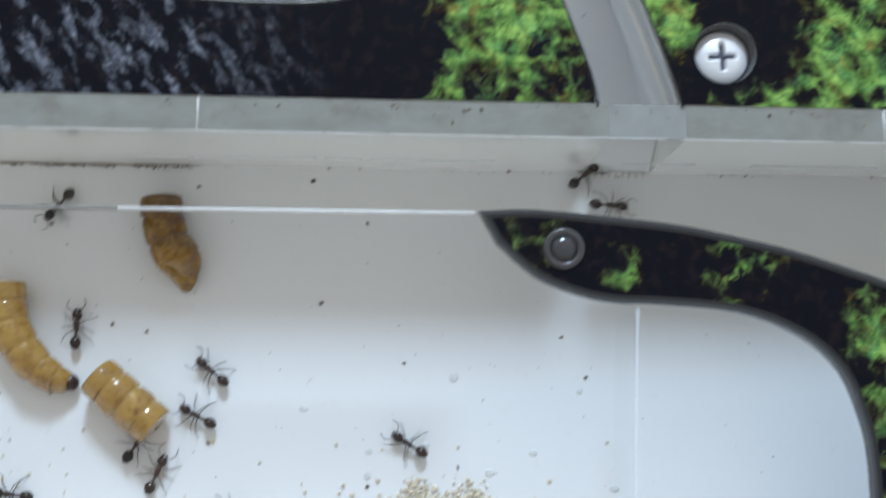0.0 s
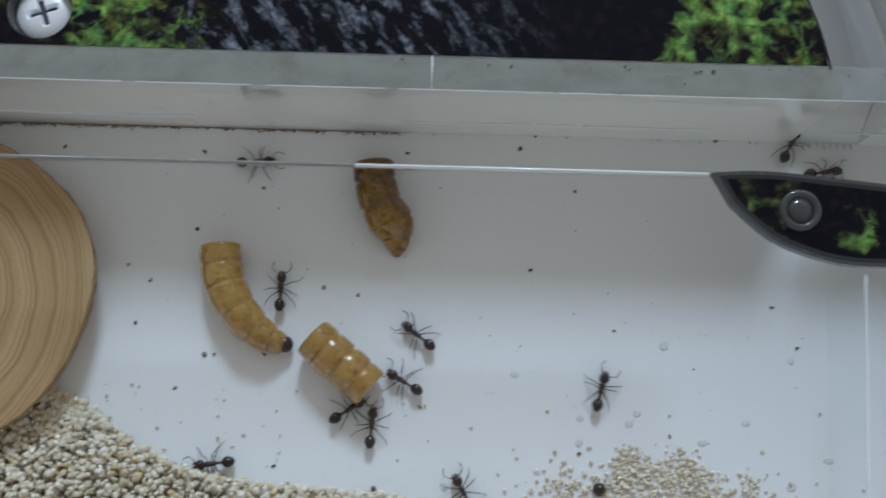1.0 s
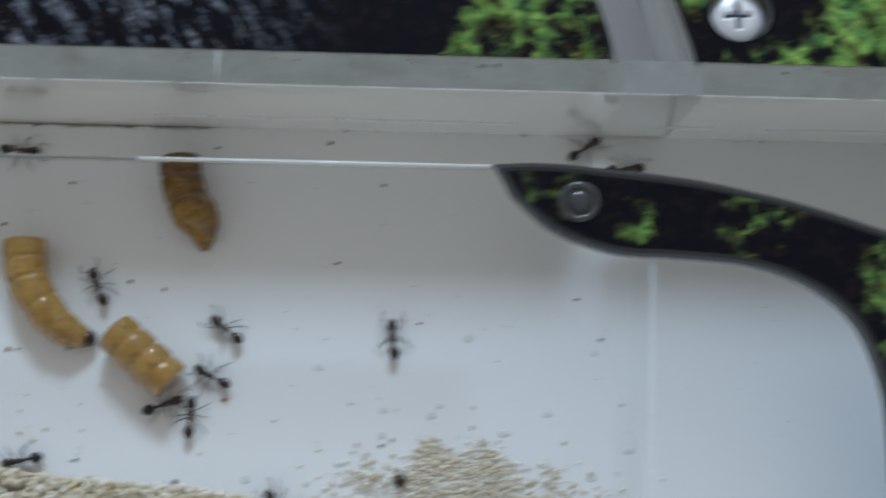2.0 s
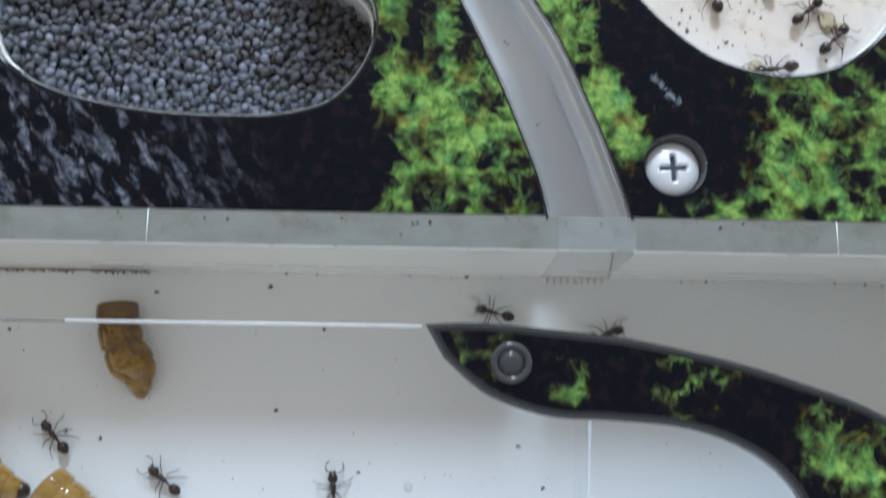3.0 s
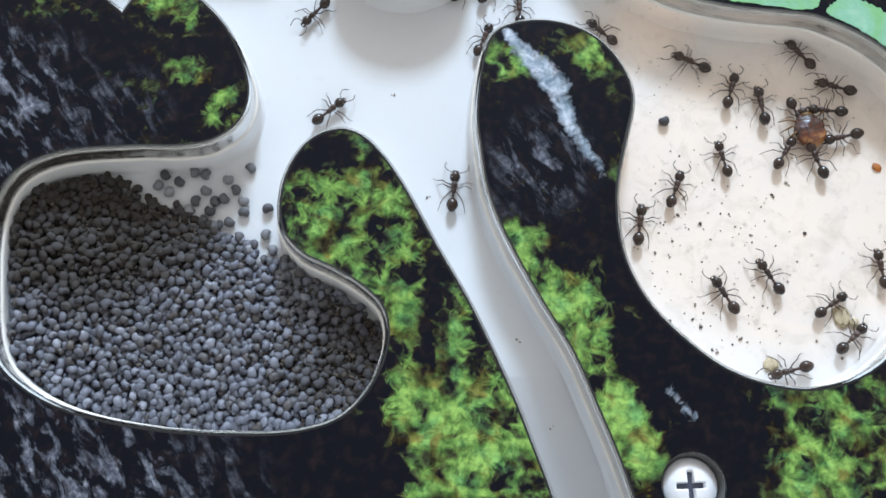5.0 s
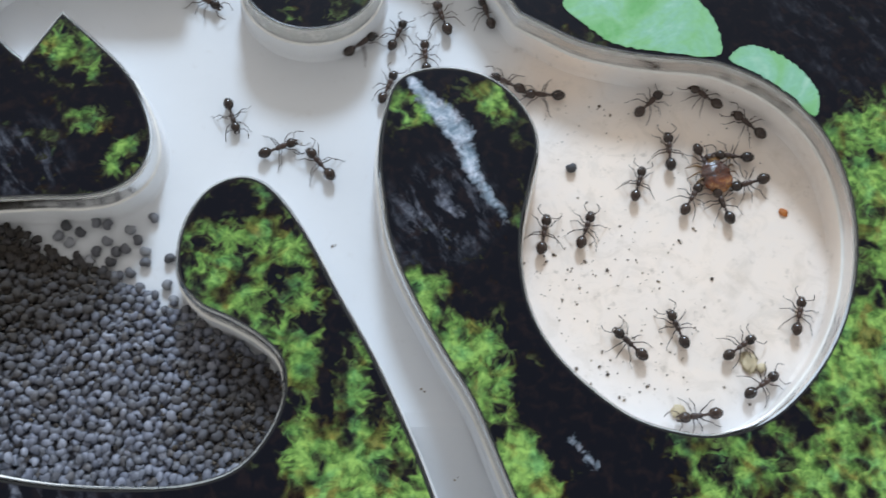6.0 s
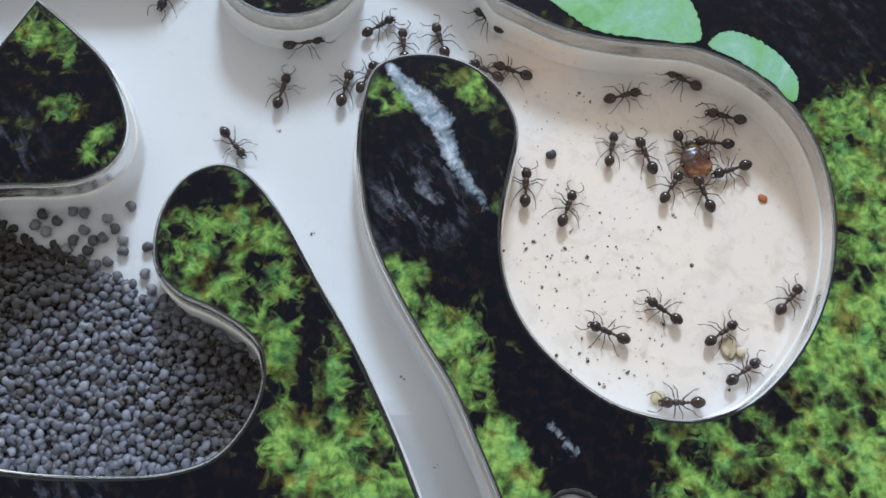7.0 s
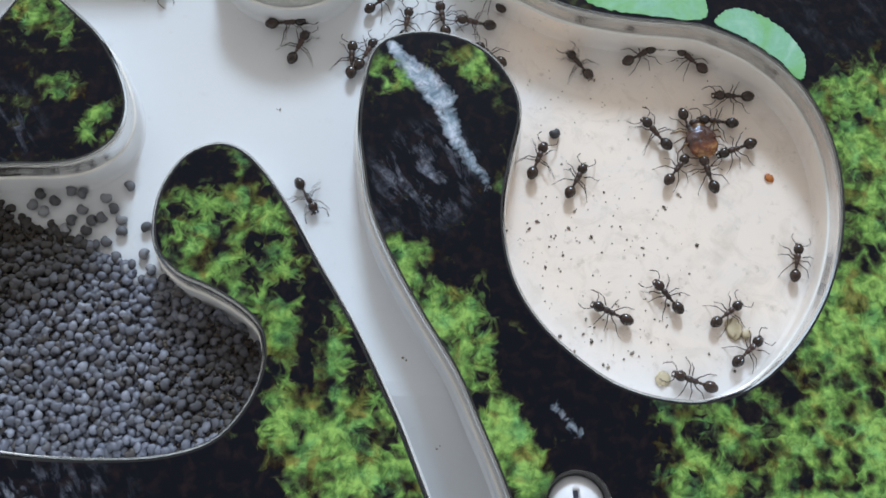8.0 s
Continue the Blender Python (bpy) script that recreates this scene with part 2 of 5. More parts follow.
    streak = m.noise(0.62, 7, 0.66, 0.35, turn.outputs["Vector"])
    where = 0.0
    for x, y, r, w in ROCK_PATCHES:
        where = m.math("ADD", m.math("MULTIPLY", m.blob(x, y, r), w), where)
    pale = m.math("MULTIPLY", m.ramp(streak, [(0.50, (0, 0, 0)), (0.70, (1, 1, 1))]), where)
    rock = m.mix(pale, (0.006, 0.007, 0.010), m.ramp(m.noise(1.4, 5, 0.65, 0.4, m.flat), [(0.35, (0.06, 0.07, 0.085)), (0.52, (0.16, 0.185, 0.205)), (0.68, (0.36, 0.40, 0.42))]))
    brown = m.math("MULTIPLY", m.ramp(m.noise(0.9, 5, 0.6, 0.5, m.flat), [(0.5, (0, 0, 0)), (0.7, (1, 1, 1))]), 0.22)
    rock = m.mix(brown, rock, (0.06, 0.035, 0.025))
    green = m.mix(m.ramp(moss, [(0.12, (0, 0, 0)), (0.26, (1, 1, 1))]), rock, green)
    # The white mineral veins: chains of small patches with torn rims.
    vein = 0.0
    for x, y, r, w in VEIN_PATCHES:
        vein = m.math("MAXIMUM", vein, m.math("MULTIPLY", m.blob(x, y, 1.2 * r, 1.0), w))
    vein = m.math("ADD", vein, m.math("MULTIPLY", m.math("SUBTRACT", m.noise(0.7, 5, 0.65, 0.6, m.flat), 0.5), 1.5))
    col = m.mix(m.ramp(vein, [(0.36, (0, 0, 0)), (0.78, (1, 1, 1))]), green, m.ramp(m.noise(0.9, 5, 0.65, 0.5, m.flat), [(0.36, (0.17, 0.25, 0.28)), (0.5, (0.36, 0.46, 0.49)), (0.64, (0.62, 0.70, 0.72))]))
    m.color(m.mix(1.0, col, (0.88, 0.835, 0.93), "MULTIPLY"))
    return m.m


# The photograph's layout: x, y, radius, weight.
MOSS_PATCHES = [
    (1.6, -20.5, 3.2, 0.2), (4.4, -24.6, 3.2, 0.2), (7.0, -29.0, 3.2, 0.24), (9.4, -33.4, 3.0, 0.2), (11.6, -37.4, 2.6, 0.16),
    (-13, -21, 10, 0.26), (-12, -14, 5, 0.12), (-3, -32, 12, 0.20), (-4, -41, 12, 0.19), (4, -26, 6, 0.26), (8, -36, 6, 0.34), (0, -21, 4, 0.2),
    (28, -42, 14, 0.32), (44, -30, 16, 0.42), (46, -10, 13, 0.40), (18, -50, 9, 0.28), (38, -52, 12, 0.3), (-30, 2, 4.5, 0.32), (-27.5, -5, 3, 0.3), (-24.4, -8.6, 2.4, 0.3), (0.2, -3.4, 2.6, 0.24), (7.6, -2.4, 3.0, 0.2),
    (-52, -42, 8, 0.26), (1.2, -55, 2.8, 0.16), (6, -57.5, 3.2, 0.3), (15, -57.6, 4, 0.22), (27, -61, 5, 0.26), (34, -72, 14, 0.3),
    (-27, -6, 9, 0.04), (14, -30, 6, -0.35), (18, -38, 6, -0.34), (13, -22, 5, -0.3), (-13, -40, 6, -0.4), (-30, -44, 16, -0.35), (-45, -30, 14, -0.35),
    (-42, -8, 9, -0.3), (4, -10, 7, -0.22), (34, 6, 9, -0.3), (46, 4, 6, -0.15), (-15, -13, 3, -0.2), (8, -57, 9, -0.16), (-28, -6, 9, -0.08), (20, -58, 7, -0.1)]
ROCK_PATCHES = [(-38, -44, 17, 1.5), (-24, -42, 8, 0.5), (-45, -10, 12, 1.4), (-33, -9, 5, 0.6), (1, -15, 6, 0.35), (3.6, -12.4, 5.5, 0.75), (40, 6, 9, 0.15), (-48, -26, 10, 0.8)]
VEIN_LINE = [
    (0.2, -0.6, 1.0, 0.75), (1.2, -2.0, 1.3, 0.85), (2.4, -3.4, 1.7, 0.85), (3.6, -4.6, 1.9, 0.85), (4.6, -6.2, 1.7, 0.85), (5.2, -8.0, 1.3, 0.8),
    (5.8, -9.6, 1.1, 0.72), (6.6, -11.0, 1.1, 0.64), (7.6, -12.4, 1.0, 0.55), (8.4, -13.8, 0.9, 0.48), (8.9, -14.6, 0.7, 0.4)]
VEIN_PATCHES = [tuple(a[i] + (b[i] - a[i]) * k / 3 for i in range(4)) for a, b in zip(VEIN_LINE, VEIN_LINE[1:]) for k in range(3)]
VEIN_PATCHES += [(13.2 + 0.22 * k, -32.4 - 0.25 * k, 0.95, 0.50) for k in range(9)] 


def nest_floor_material():
    """An off-white floor sheet, warmer and a little paler over the chamber, with brown blotches and specks."""
    m = Mat("nest_floor_sheet", 0.4)
    flat = m.n("ShaderNodeVectorMath")
    flat.operation = "MULTIPLY"
    flat.inputs[1].default_value = (1, 1, 0)
    m.link(m.coord(), flat.inputs[0])
    m.flat = flat.outputs["Vector"]
    base = m.mix(m.noise(0.09, 4, 0.6, 0.5), (0.68, 0.69, 0.70), (0.615, 0.62, 0.63))
    warm_zone = m.math("MAXIMUM", m.blob(24, -14, 20, 0.45), m.blob(14, 2, 9, 0.9))
    mottle = m.ramp(m.noise(0.22, 6, 0.65, 0.8), [(0.35, (0.8, 0.8, 0.8)), (0.65, (1, 1, 1))])
    base = m.mix(m.math("MULTIPLY", warm_zone, mottle), base, (0.84, 0.715, 0.61))
    base = m.mix(m.math("MULTIPLY", warm_zone, m.math("MULTIPLY", m.ramp(m.noise(0.35, 6, 0.7, 1.0), [(0.5, (0, 0, 0)), (0.72, (1, 1, 1))]), 0.45)), base, (0.50, 0.42, 0.34))
    spots = m.math("MULTIPLY", m.ramp(m.noise(0.8, 6, 0.65), [(0.6, (0, 0, 0)), (0.74, (1, 1, 1))]), m.math("ADD", 0.12, m.math("MULTIPLY", warm_zone, 0.5)))
    m.color(m.mix(spots, base, (0.34, 0.28, 0.22)))
    return m.m


def clear_material():
    """A clear sheet: it lets light straight through and mirrors a little by Fresnel."""
    m = Mat("clear_acrylic")
    out = m.t.nodes["Material Output"]
    tr = m.n("ShaderNodeBsdfTransparent")
    tr.inputs["Color"].default_value = (0.985, 0.982, 0.965, 1)
    gl = m.n("ShaderNodeBsdfGlossy", Roughness=0.04)
    fr = m.n("ShaderNodeFresnel", IOR=1.22)
    mx = m.n("ShaderNodeMixShader")
    m.link(fr.outputs[0], mx.inputs[0])
    m.link(tr.outputs[0], mx.inputs[1])
    m.link(gl.outputs[0], mx.inputs[2])
    m.link(mx.outputs[0], out.inputs["Surface"])
    return m.m


def cap_material():
    """The bonded strip on the wall: greyish, drawn out in streaks, with brown stains."""
    m = Mat("wall_cap_sheet", 0.3)
    along = m.n("ShaderNodeMapping")
    along.inputs["Scale"].default_value = (0.3, 0.55, 1.0)
    m.link(m.coord(), along.inputs["Vector"])
    streak = m.noise(1.0, 6, 0.65, 0.4, along.outputs["Vector"])
    c = m.ramp(streak, [(0.3, (0.37, 0.345, 0.30)), (0.7, (0.46, 0.44, 0.395))])
    stain = m.ramp(m.noise(0.28, 5, 0.65, 0.5), [(0.53, (0, 0, 0)), (0.68, (0.55, 0.55, 0.55))])
    c = m.mix(stain, c, (0.31, 0.26, 0.21))
    speck = m.ramp(m.noise(1.5, 4, 0.7), [(0.66, (0, 0, 0)), (0.74, (0.8, 0.8, 0.8))])
    m.color(m.mix(speck, c, (0.16, 0.13, 0.10)))
    return m.m


def haze_material():
    """A hazy sheet, half see-through."""
    m = Mat("hazy_acrylic", 0.2)
    m.color(m.ramp(m.noise(0.5, 4), [(0.3, (0.40, 0.395, 0.37)), (0.7, (0.48, 0.475, 0.455))]))
    tr = m.n("ShaderNodeBsdfTransparent")
    mx = m.n("ShaderNodeMixShader")
    mx.inputs[0].default_value = 0.75
    m.link(tr.outputs[0], mx.inputs[1])
    m.link(m.b.outputs[0], mx.inputs[2])
    m.link(mx.outputs[0], m.t.nodes["Material Output"].inputs["Surface"])
    return m.m


def film_material():
    """A thin clear film, all but invisible."""
    m = Mat("clear_film")
    tr = m.n("ShaderNodeBsdfTransparent")
    tr.inputs["Color"].default_value = (0.985, 0.99, 0.99, 1)
    m.link(tr.outputs[0], m.t.nodes["Material Output"].inputs["Surface"])
    return m.m


def wood_material():
    """The sawn end of a branch: growth rings, rays and a darker rim."""
    m = Mat("end_grain_wood", 0.6)
    co = m.coord()
    w = m.n("ShaderNodeTexNoise", Scale=0.12, Detail=3.0)
    m.link(co, w.inputs["Vector"])
    sh = m.n("ShaderNodeVectorMath")
    sh.operation = "MULTIPLY_ADD"
    m.link(w.outputs["Color"], sh.inputs[0])
    sh.inputs[1].default_value = (2.2, 2.2, 0)
    m.link(co, sh.inputs[2])
    ln = m.n("ShaderNodeVectorMath")
    ln.operation = "LENGTH"
    m.link(sh.outputs[0], ln.inputs[0])
    line = m.n("ShaderNodeCombineXYZ")
    m.link(ln.outputs["Value"], line.inputs[0])
    ring = m.noise(2.6, 7, 0.78, 0.0, line.outputs[0])
    slow = m.noise(0.35, 2, 0.5, 0.0, line.outputs[0])
    ring = m.math("ADD", m.math("MULTIPLY", ring, 0.7), m.math("MULTIPLY", slow, 0.3))
    base = m.ramp(ring, [(0.40, (0.24, 0.135, 0.055)), (0.475, (0.42, 0.27, 0.13)), (0.56, (0.55, 0.385, 0.205))])
    fine = m.noise(3.0, 5, 0.7)
    m.color(m.mix(m.math("MULTIPLY", fine, 0.5), base, (0.55, 0.45, 0.35), "MULTIPLY"))
    m.bump(fine, 0.25, 0.06)
    return m.m


def grain_material(name, stops, rough, scale=0.7):
    """Loose grains, each a little different."""
    m = Mat(name, rough)
    g = m.n("ShaderNodeNewGeometry")
    spot = m.noise(scale, 3)
    v = m.math("ADD", m.math("MULTIPLY", g.outputs["Random Per Island"], 0.8), m.math("MULTIPLY", spot, 0.2))
    m.color(m.ramp(v, stops))
    m.bump(m.noise(6.0, 3), 0.3, 0.05)
    return m.m


def seed_single_material():
    m = Mat("seed_coat_single", 0.6)
    o = m.n("ShaderNodeObjectInfo")
    m.color(m.ramp(o.outputs["Random"], [(0.0, (0.045, 0.045, 0.05)), (0.6, (0.12, 0.122, 0.135)), (1.0, (0.26, 0.265, 0.28))]))
    m.bump(m.noise(5.0, 3), 0.4, 0.06)
    return m.m


def ant_material(name, lo, hi, rough):
    m = Mat(name, rough)
    o = m.n("ShaderNodeObjectInfo")
    v = m.math("ADD", m.math("MULTIPLY", o.outputs["Random"], 0.5), m.math("MULTIPLY", m.noise(2.5, 3), 0.5))
    m.color(m.ramp(v, [(0.2, lo), (0.8, hi)]))
    return m.m


def worm_material(name, lo, hi, dark, cut=0.0):
    m = Mat(name, 0.09, ior=1.2 if cut else 1.45, coat=1.0)
    m.b.inputs["Coat Roughness"].default_value = 0.035
    k = m.noise(0.5, 4, 0.6, 0.5)
    f = m.noise(3.0, 5, 0.7, 0.5)
    c = m.ramp(m.math("ADD", m.math("MULTIPLY", k, 0.65), m.math("MULTIPLY", f, 0.35)), [(0.34, lo), (0.66, hi)])
    c = m.mix(m.ramp(m.noise(0.9, 5, 0.65, 0.6), [(0.54, (0, 0, 0)), (0.68, (0.8, 0.8, 0.8))]), c, dark)
    if cut:                                               # the end that was bitten off has dried dark
        d = m.n("ShaderNodeVectorMath")
        d.operation = "LENGTH"
        m.link(m.coord(), d.inputs[0])
        c = m.mix(m.ramp(m.math("ADD", m.math("DIVIDE", d.outputs["Value"], cut), m.math("MULTIPLY", m.math("SUBTRACT", f, 0.5), 0.9)), [(0.25, (0.8, 0.8, 0.8)), (0.8, (0, 0, 0))]), c, dark)
    m.color(c)
    m.bump(m.math("ADD", m.noise(0.8, 2, 0.5, 0.4), m.math("MULTIPLY", m.noise(2.4, 3, 0.6, 0.5), 0.12)), 0.3, 0.3)
    return m.m


def prey_material():
    """A carcass: dark red plates above, a clear amber belly at the torn end."""
    m = Mat("prey_skin", 0.12, ior=1.45, coat=1.0)
    xyz = m.n("ShaderNodeSeparateXYZ")
    m.link(m.coord(), xyz.inputs[0])
    f = m.noise(1.3, 5, 0.65, 0.6)
    along = m.math("ADD", m.math("MULTIPLY", xyz.outputs[1], 0.28), m.math("MULTIPLY", f, 1.1))
    m.color(m.ramp(along, [(0.08, (0.44, 0.25, 0.10)), (0.22, (0.32, 0.13, 0.03)), (0.36, (0.15, 0.036, 0.010)), (0.65, (0.045, 0.012, 0.007))]))
    m.bump(f, 0.4, 0.3)
    return m.m


def leaf_material():
    """Printed leaf: mint green with pale drifts and a faint net of veins."""
    m = Mat("printed_leaf", 0.35)
    c = m.ramp(m.noise(0.14, 4, 0.6, 0.8), [(0.32, (0.10, 0.36, 0.09)), (0.47, (0.19, 0.45, 0.20)), (0.58, (0.22, 0.47, 0.33)), (0.70, (0.42, 0.62, 0.50))])
    m.color(m.mix(m.math("MULTIPLY", m.ramp(m.noise(1.1, 6, 0.7, 0.6), [(0.35, (0, 0, 0)), (0.7, (1, 1, 1))]), 0.6), c, (0.62, 0.75, 0.66), "MULTIPLY"))
    return m.m


M_PRINT = print_material()
M_CLEAR = clear_material()
M_FILM = film_material()
M_MILLED = milled_material()
M_RIM = stained("acrylic_rim", (0.06, 0.063, 0.066), (0.3, 0.28, 0.25), 0.1, 0.3)
M_DARK_RIM = plain("dark_edge", (0.02, 0.021, 0.022), 0.2)
M_NEST_FLOOR = nest_floor_material()
M_ARENA_FLOOR = stained("arena_floor_sheet", (0.81, 0.815, 0.815), (0.5, 0.48, 0.42), 0.35, 0.12)
M_WALL = stained("arena_wall_sheet", (0.74, 0.74, 0.73), (0.30, 0.26, 0.22), 0.015, 0.35, 0.0, 4.5)
M_WOOD = wood_material()
M_BARK = plain("bark", (0.30, 0.20, 0.10), 0.9, 0.4, 1.2)
M_SAND = grain_material("quartz_sand", [(0.08, (0.55, 0.45, 0.30)), (0.3, (0.63, 0.55, 0.40)), (0.6, (0.68, 0.62, 0.49)), (0.86, (0.74, 0.70, 0.61)), (0.90, (0.62, 0.44, 0.17))], 0.35)
M_FINE = grain_material("fine_sand", [(0.1, (0.60, 0.51, 0.36)), (0.5, (0.69, 0.61, 0.47)), (0.9, (0.77, 0.72, 0.61)), (0.95, (0.64, 0.47, 0.23))], 0.35)
M_SEEDS = seed_material()
M_SEED_ONE = seed_single_material()
M_ANT = ant_material("ant_shell", (0.012, 0.008, 0.007), (0.04, 0.022, 0.015), 0.2)
M_ANT_THORAX = ant_material("ant_thorax", (0.022, 0.012, 0.009), (0.06, 0.030, 0.020), 0.35)
M_ANT_LEG = ant_material("ant_leg", (0.028, 0.016, 0.011), (0.075, 0.042, 0.028), 0.35)
M_WORM = worm_material("larva_skin", (0.26, 0.13, 0.022), (0.45, 0.265, 0.065), (0.16, 0.066, 0.012))
M_WORM_BROWN = worm_material("larva_skin_dark", (0.10, 0.036, 0.002), (0.35, 0.19, 0.020), (0.034, 0.007, 0.002), 7.5)
M_WORM_TIP = plain("larva_tail", (0.035, 0.018, 0.012), 0.3, 0.3)
M_WORM_BAND = plain("larva_band", (0.19, 0.095, 0.024), 0.3, 0.3)
M_STEEL = plain("zinc_screw", (0.90, 0.91, 0.94), 0.28, 0.05, 2.0, metal=0.2)
M_RECESS = plain("screw_recess", (0.10, 0.11, 0.15), 0.45, 0.2, 2.0, metal=0.8)
M_PREY = prey_material()
M_CREAM = plain("pale_food", (0.52, 0.43, 0.28), 0.5, 0.15, 1.5)
M_RUST = plain("rust_spot", (0.42, 0.13, 0.02), 0.6, 0.4, 2.0)
M_DEBRIS = grain_material("debris", [(0.1, (0.06, 0.045, 0.035)), (0.5, (0.17, 0.135, 0.105)), (0.95, (0.36, 0.30, 0.23))], 0.8)
M_CHAFF = grain_material("seed_husk", [(0.1, (0.022, 0.017, 0.013)), (0.5, (0.045, 0.035, 0.027)), (0.95, (0.085, 0.068, 0.052))], 0.85)
M_RESIN = plain("faint_drop", (0.66, 0.675, 0.66), 0.3, 0.1, 1.0)
M_LEAF = leaf_material()
M_CAP = cap_material()
M_HAZE = haze_material()
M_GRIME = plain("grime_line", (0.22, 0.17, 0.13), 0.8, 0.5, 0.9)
# Pale glue joints, and white strips that stand in for glints on edges.
M_GLUE_GLINT = stained("bond_and_glint", (0.74, 0.76, 0.78), (0.5, 0.5, 0.5), 0.15, 0.2)
M_STUD = plain("clear_stud", (0.05, 0.05, 0.053), 0.06, 0.2, 0.8)
M_DULL = plain("dull_edge", (0.27, 0.275, 0.27), 0.2, 0.15, 0.5)
M_LIP = plain("polished_lip", (0.66, 0.645, 0.61), 0.28, 0.10, 0.4, coat=0.35)
M_SILL = plain("white_sill", (0.84, 0.84, 0.83), 0.35, 0.04, 0.4)
M_DESK = plain("desk_top", (0.42, 0.40, 0.38), 0.5, 0.1, 0.05)


# ---- building blocks ----
def thing(name, x, y, z, label, category, group="", kind="", rz=0.0):
    ob = new(name)
    ob.empty_display_size = 0.002
    ob.matrix_basis = pose(x * S, y * S, z * S, 0, 0, rz)
    return tagged(ob, label, category, group, kind)


def mesh(bm, mat, smooth=True, name="mesh"):
    """Millimetres to metres, into a mesh."""
    for v in bm.verts:
        v.co *= S
    bmesh.ops.recalc_face_normals(bm, faces=bm.faces[:])
    me = bpy.data.meshes.new(name)
    bm.to_mesh(me)
    bm.free()
    me.materials.append(mat)
    if smooth:
        me.shade_smooth()
    return me


def part(name, bm, mat, parent, label="", at=None, smooth=True):
    me = bm if isinstance(bm, bpy.types.Mesh) else mesh(bm, mat, smooth, name)
    ob = new(name, me)
    ob.parent = parent
    if at is not None:
        ob.matrix_basis = at
    return tagged(ob, label) if label else ob


def spline(points, step=4, closed=False):
    """A smooth curve through a few plan points."""
    p = [Vector(q) for q in points]
    n = len(p)
    out = []
    for i in range(n if closed else n - 1):
        a, b, c, d = (p[(i + k) % n] if closed else p[min(max(i + k, 0), n - 1)] for k in (-1, 0, 1, 2))
        for k in range(step):
            t = k / step
            out.append(0.5 * (2 * b + (c - a) * t + (2 * a - 5 * b + 4 * c - d) * t * t + (3 * b - a - 3 * c + d) * t ** 3))
    if not closed:
        out.append(p[-1])
    return out


def offset(loop, d):
    """A closed loop moved to its left by d."""
    n, out = len(loop), []
    for i in range(n):
        a, b, c = loop[i - 1], loop[i], loop[(i + 1) % n]
        t = ((b - a).normalized() + (c - b).normalized())
        t = t.normalized() if t.length > 1e-6 else (c - b).normalized()
        nrm = Vector((-t.y, t.x))
        k = max(0.5, nrm.dot(Vector((-(c - b).y, (c - b).x)).normalized()))
        out.append(b + nrm * (d / k))
    return out


def plate(loops, z0, z1, sides=True, bottom=True):
    """A flat plate with an outline and holes, from z0 up to z1."""
    from mathutils.geometry import tessellate_polygon
    bm = bmesh.new()
    flat = [Vector((p.x, p.y, 0)) for loop in loops for p in loop]
    tris = tessellate_polygon([[Vector((p.x, p.y, 0)) for p in loop] for loop in loops])
    top = [bm.verts.new((p.x, p.y, z1)) for p in flat]
    low = [bm.verts.new((p.x, p.y, z0)) for p in flat] if sides else []
    for t in tris:
        try:
            bm.faces.new([top[i] for i in t])
            if sides and bottom:
                bm.faces.new([low[i] for i in reversed(t)])
        except ValueError:
            pass
    if sides:
        s = 0
        for loop in loops:
            n = len(loop)
            for i in range(n):
                a, b = s + i, s + (i + 1) % n
                try:
                    bm.faces.new((top[a], top[b], low[b], low[a]))
                except ValueError:
                    pass
            s += n
    return bm


def ribbon(loop, w0, w1, z0, z1, closed=False):
    """A strip along a curve, from offset w0 at height z0 to offset w1 at height z1."""
    bm = bmesh.new()
    a = offset(loop, w0)
    b = offset(loop, w1)
    va, vb = [bm.verts.new((p.x, p.y, z0)) for p in a], [bm.verts.new((p.x, p.y, z1)) for p in b]
    n = len(loop)
    for i in range(n if closed else n - 1):
        j = (i + 1) % n
        bm.faces.new((va[i], va[j], vb[j], vb[i]))
    return bm


def box(x0, x1, y0, y1, z0, z1, bevel=0.0, bm=None):
    bm = bm or bmesh.new()
    r = bmesh.ops.create_cube(bm, size=1.0)
    for v in r["verts"]:
        v.co = Vector((x0 + (v.co.x + 0.5) * (x1 - x0), y0 + (v.co.y + 0.5) * (y1 - y0), z0 + (v.co.z + 0.5) * (z1 - z0)))
    if bevel:
        bmesh.ops.bevel(bm, geom=bm.edges[:], offset=bevel, segments=2, affect="EDGES")
    return bm


def ball(bm, c, r, sub=2, jitter=0.0, rng=random):
    """A lump with radii r at c."""
    g = bmesh.ops.create_icosphere(bm, subdivisions=sub, radius=1.0)["verts"]
    for v in g:
        k = 1 + rng.uniform(-jitter, jitter)
        v.co = Vector((c[0] + v.co.x * r[0] * k, c[1] + v.co.y * r[1] * k, c[2] + v.co.z * r[2] * k))
    return g


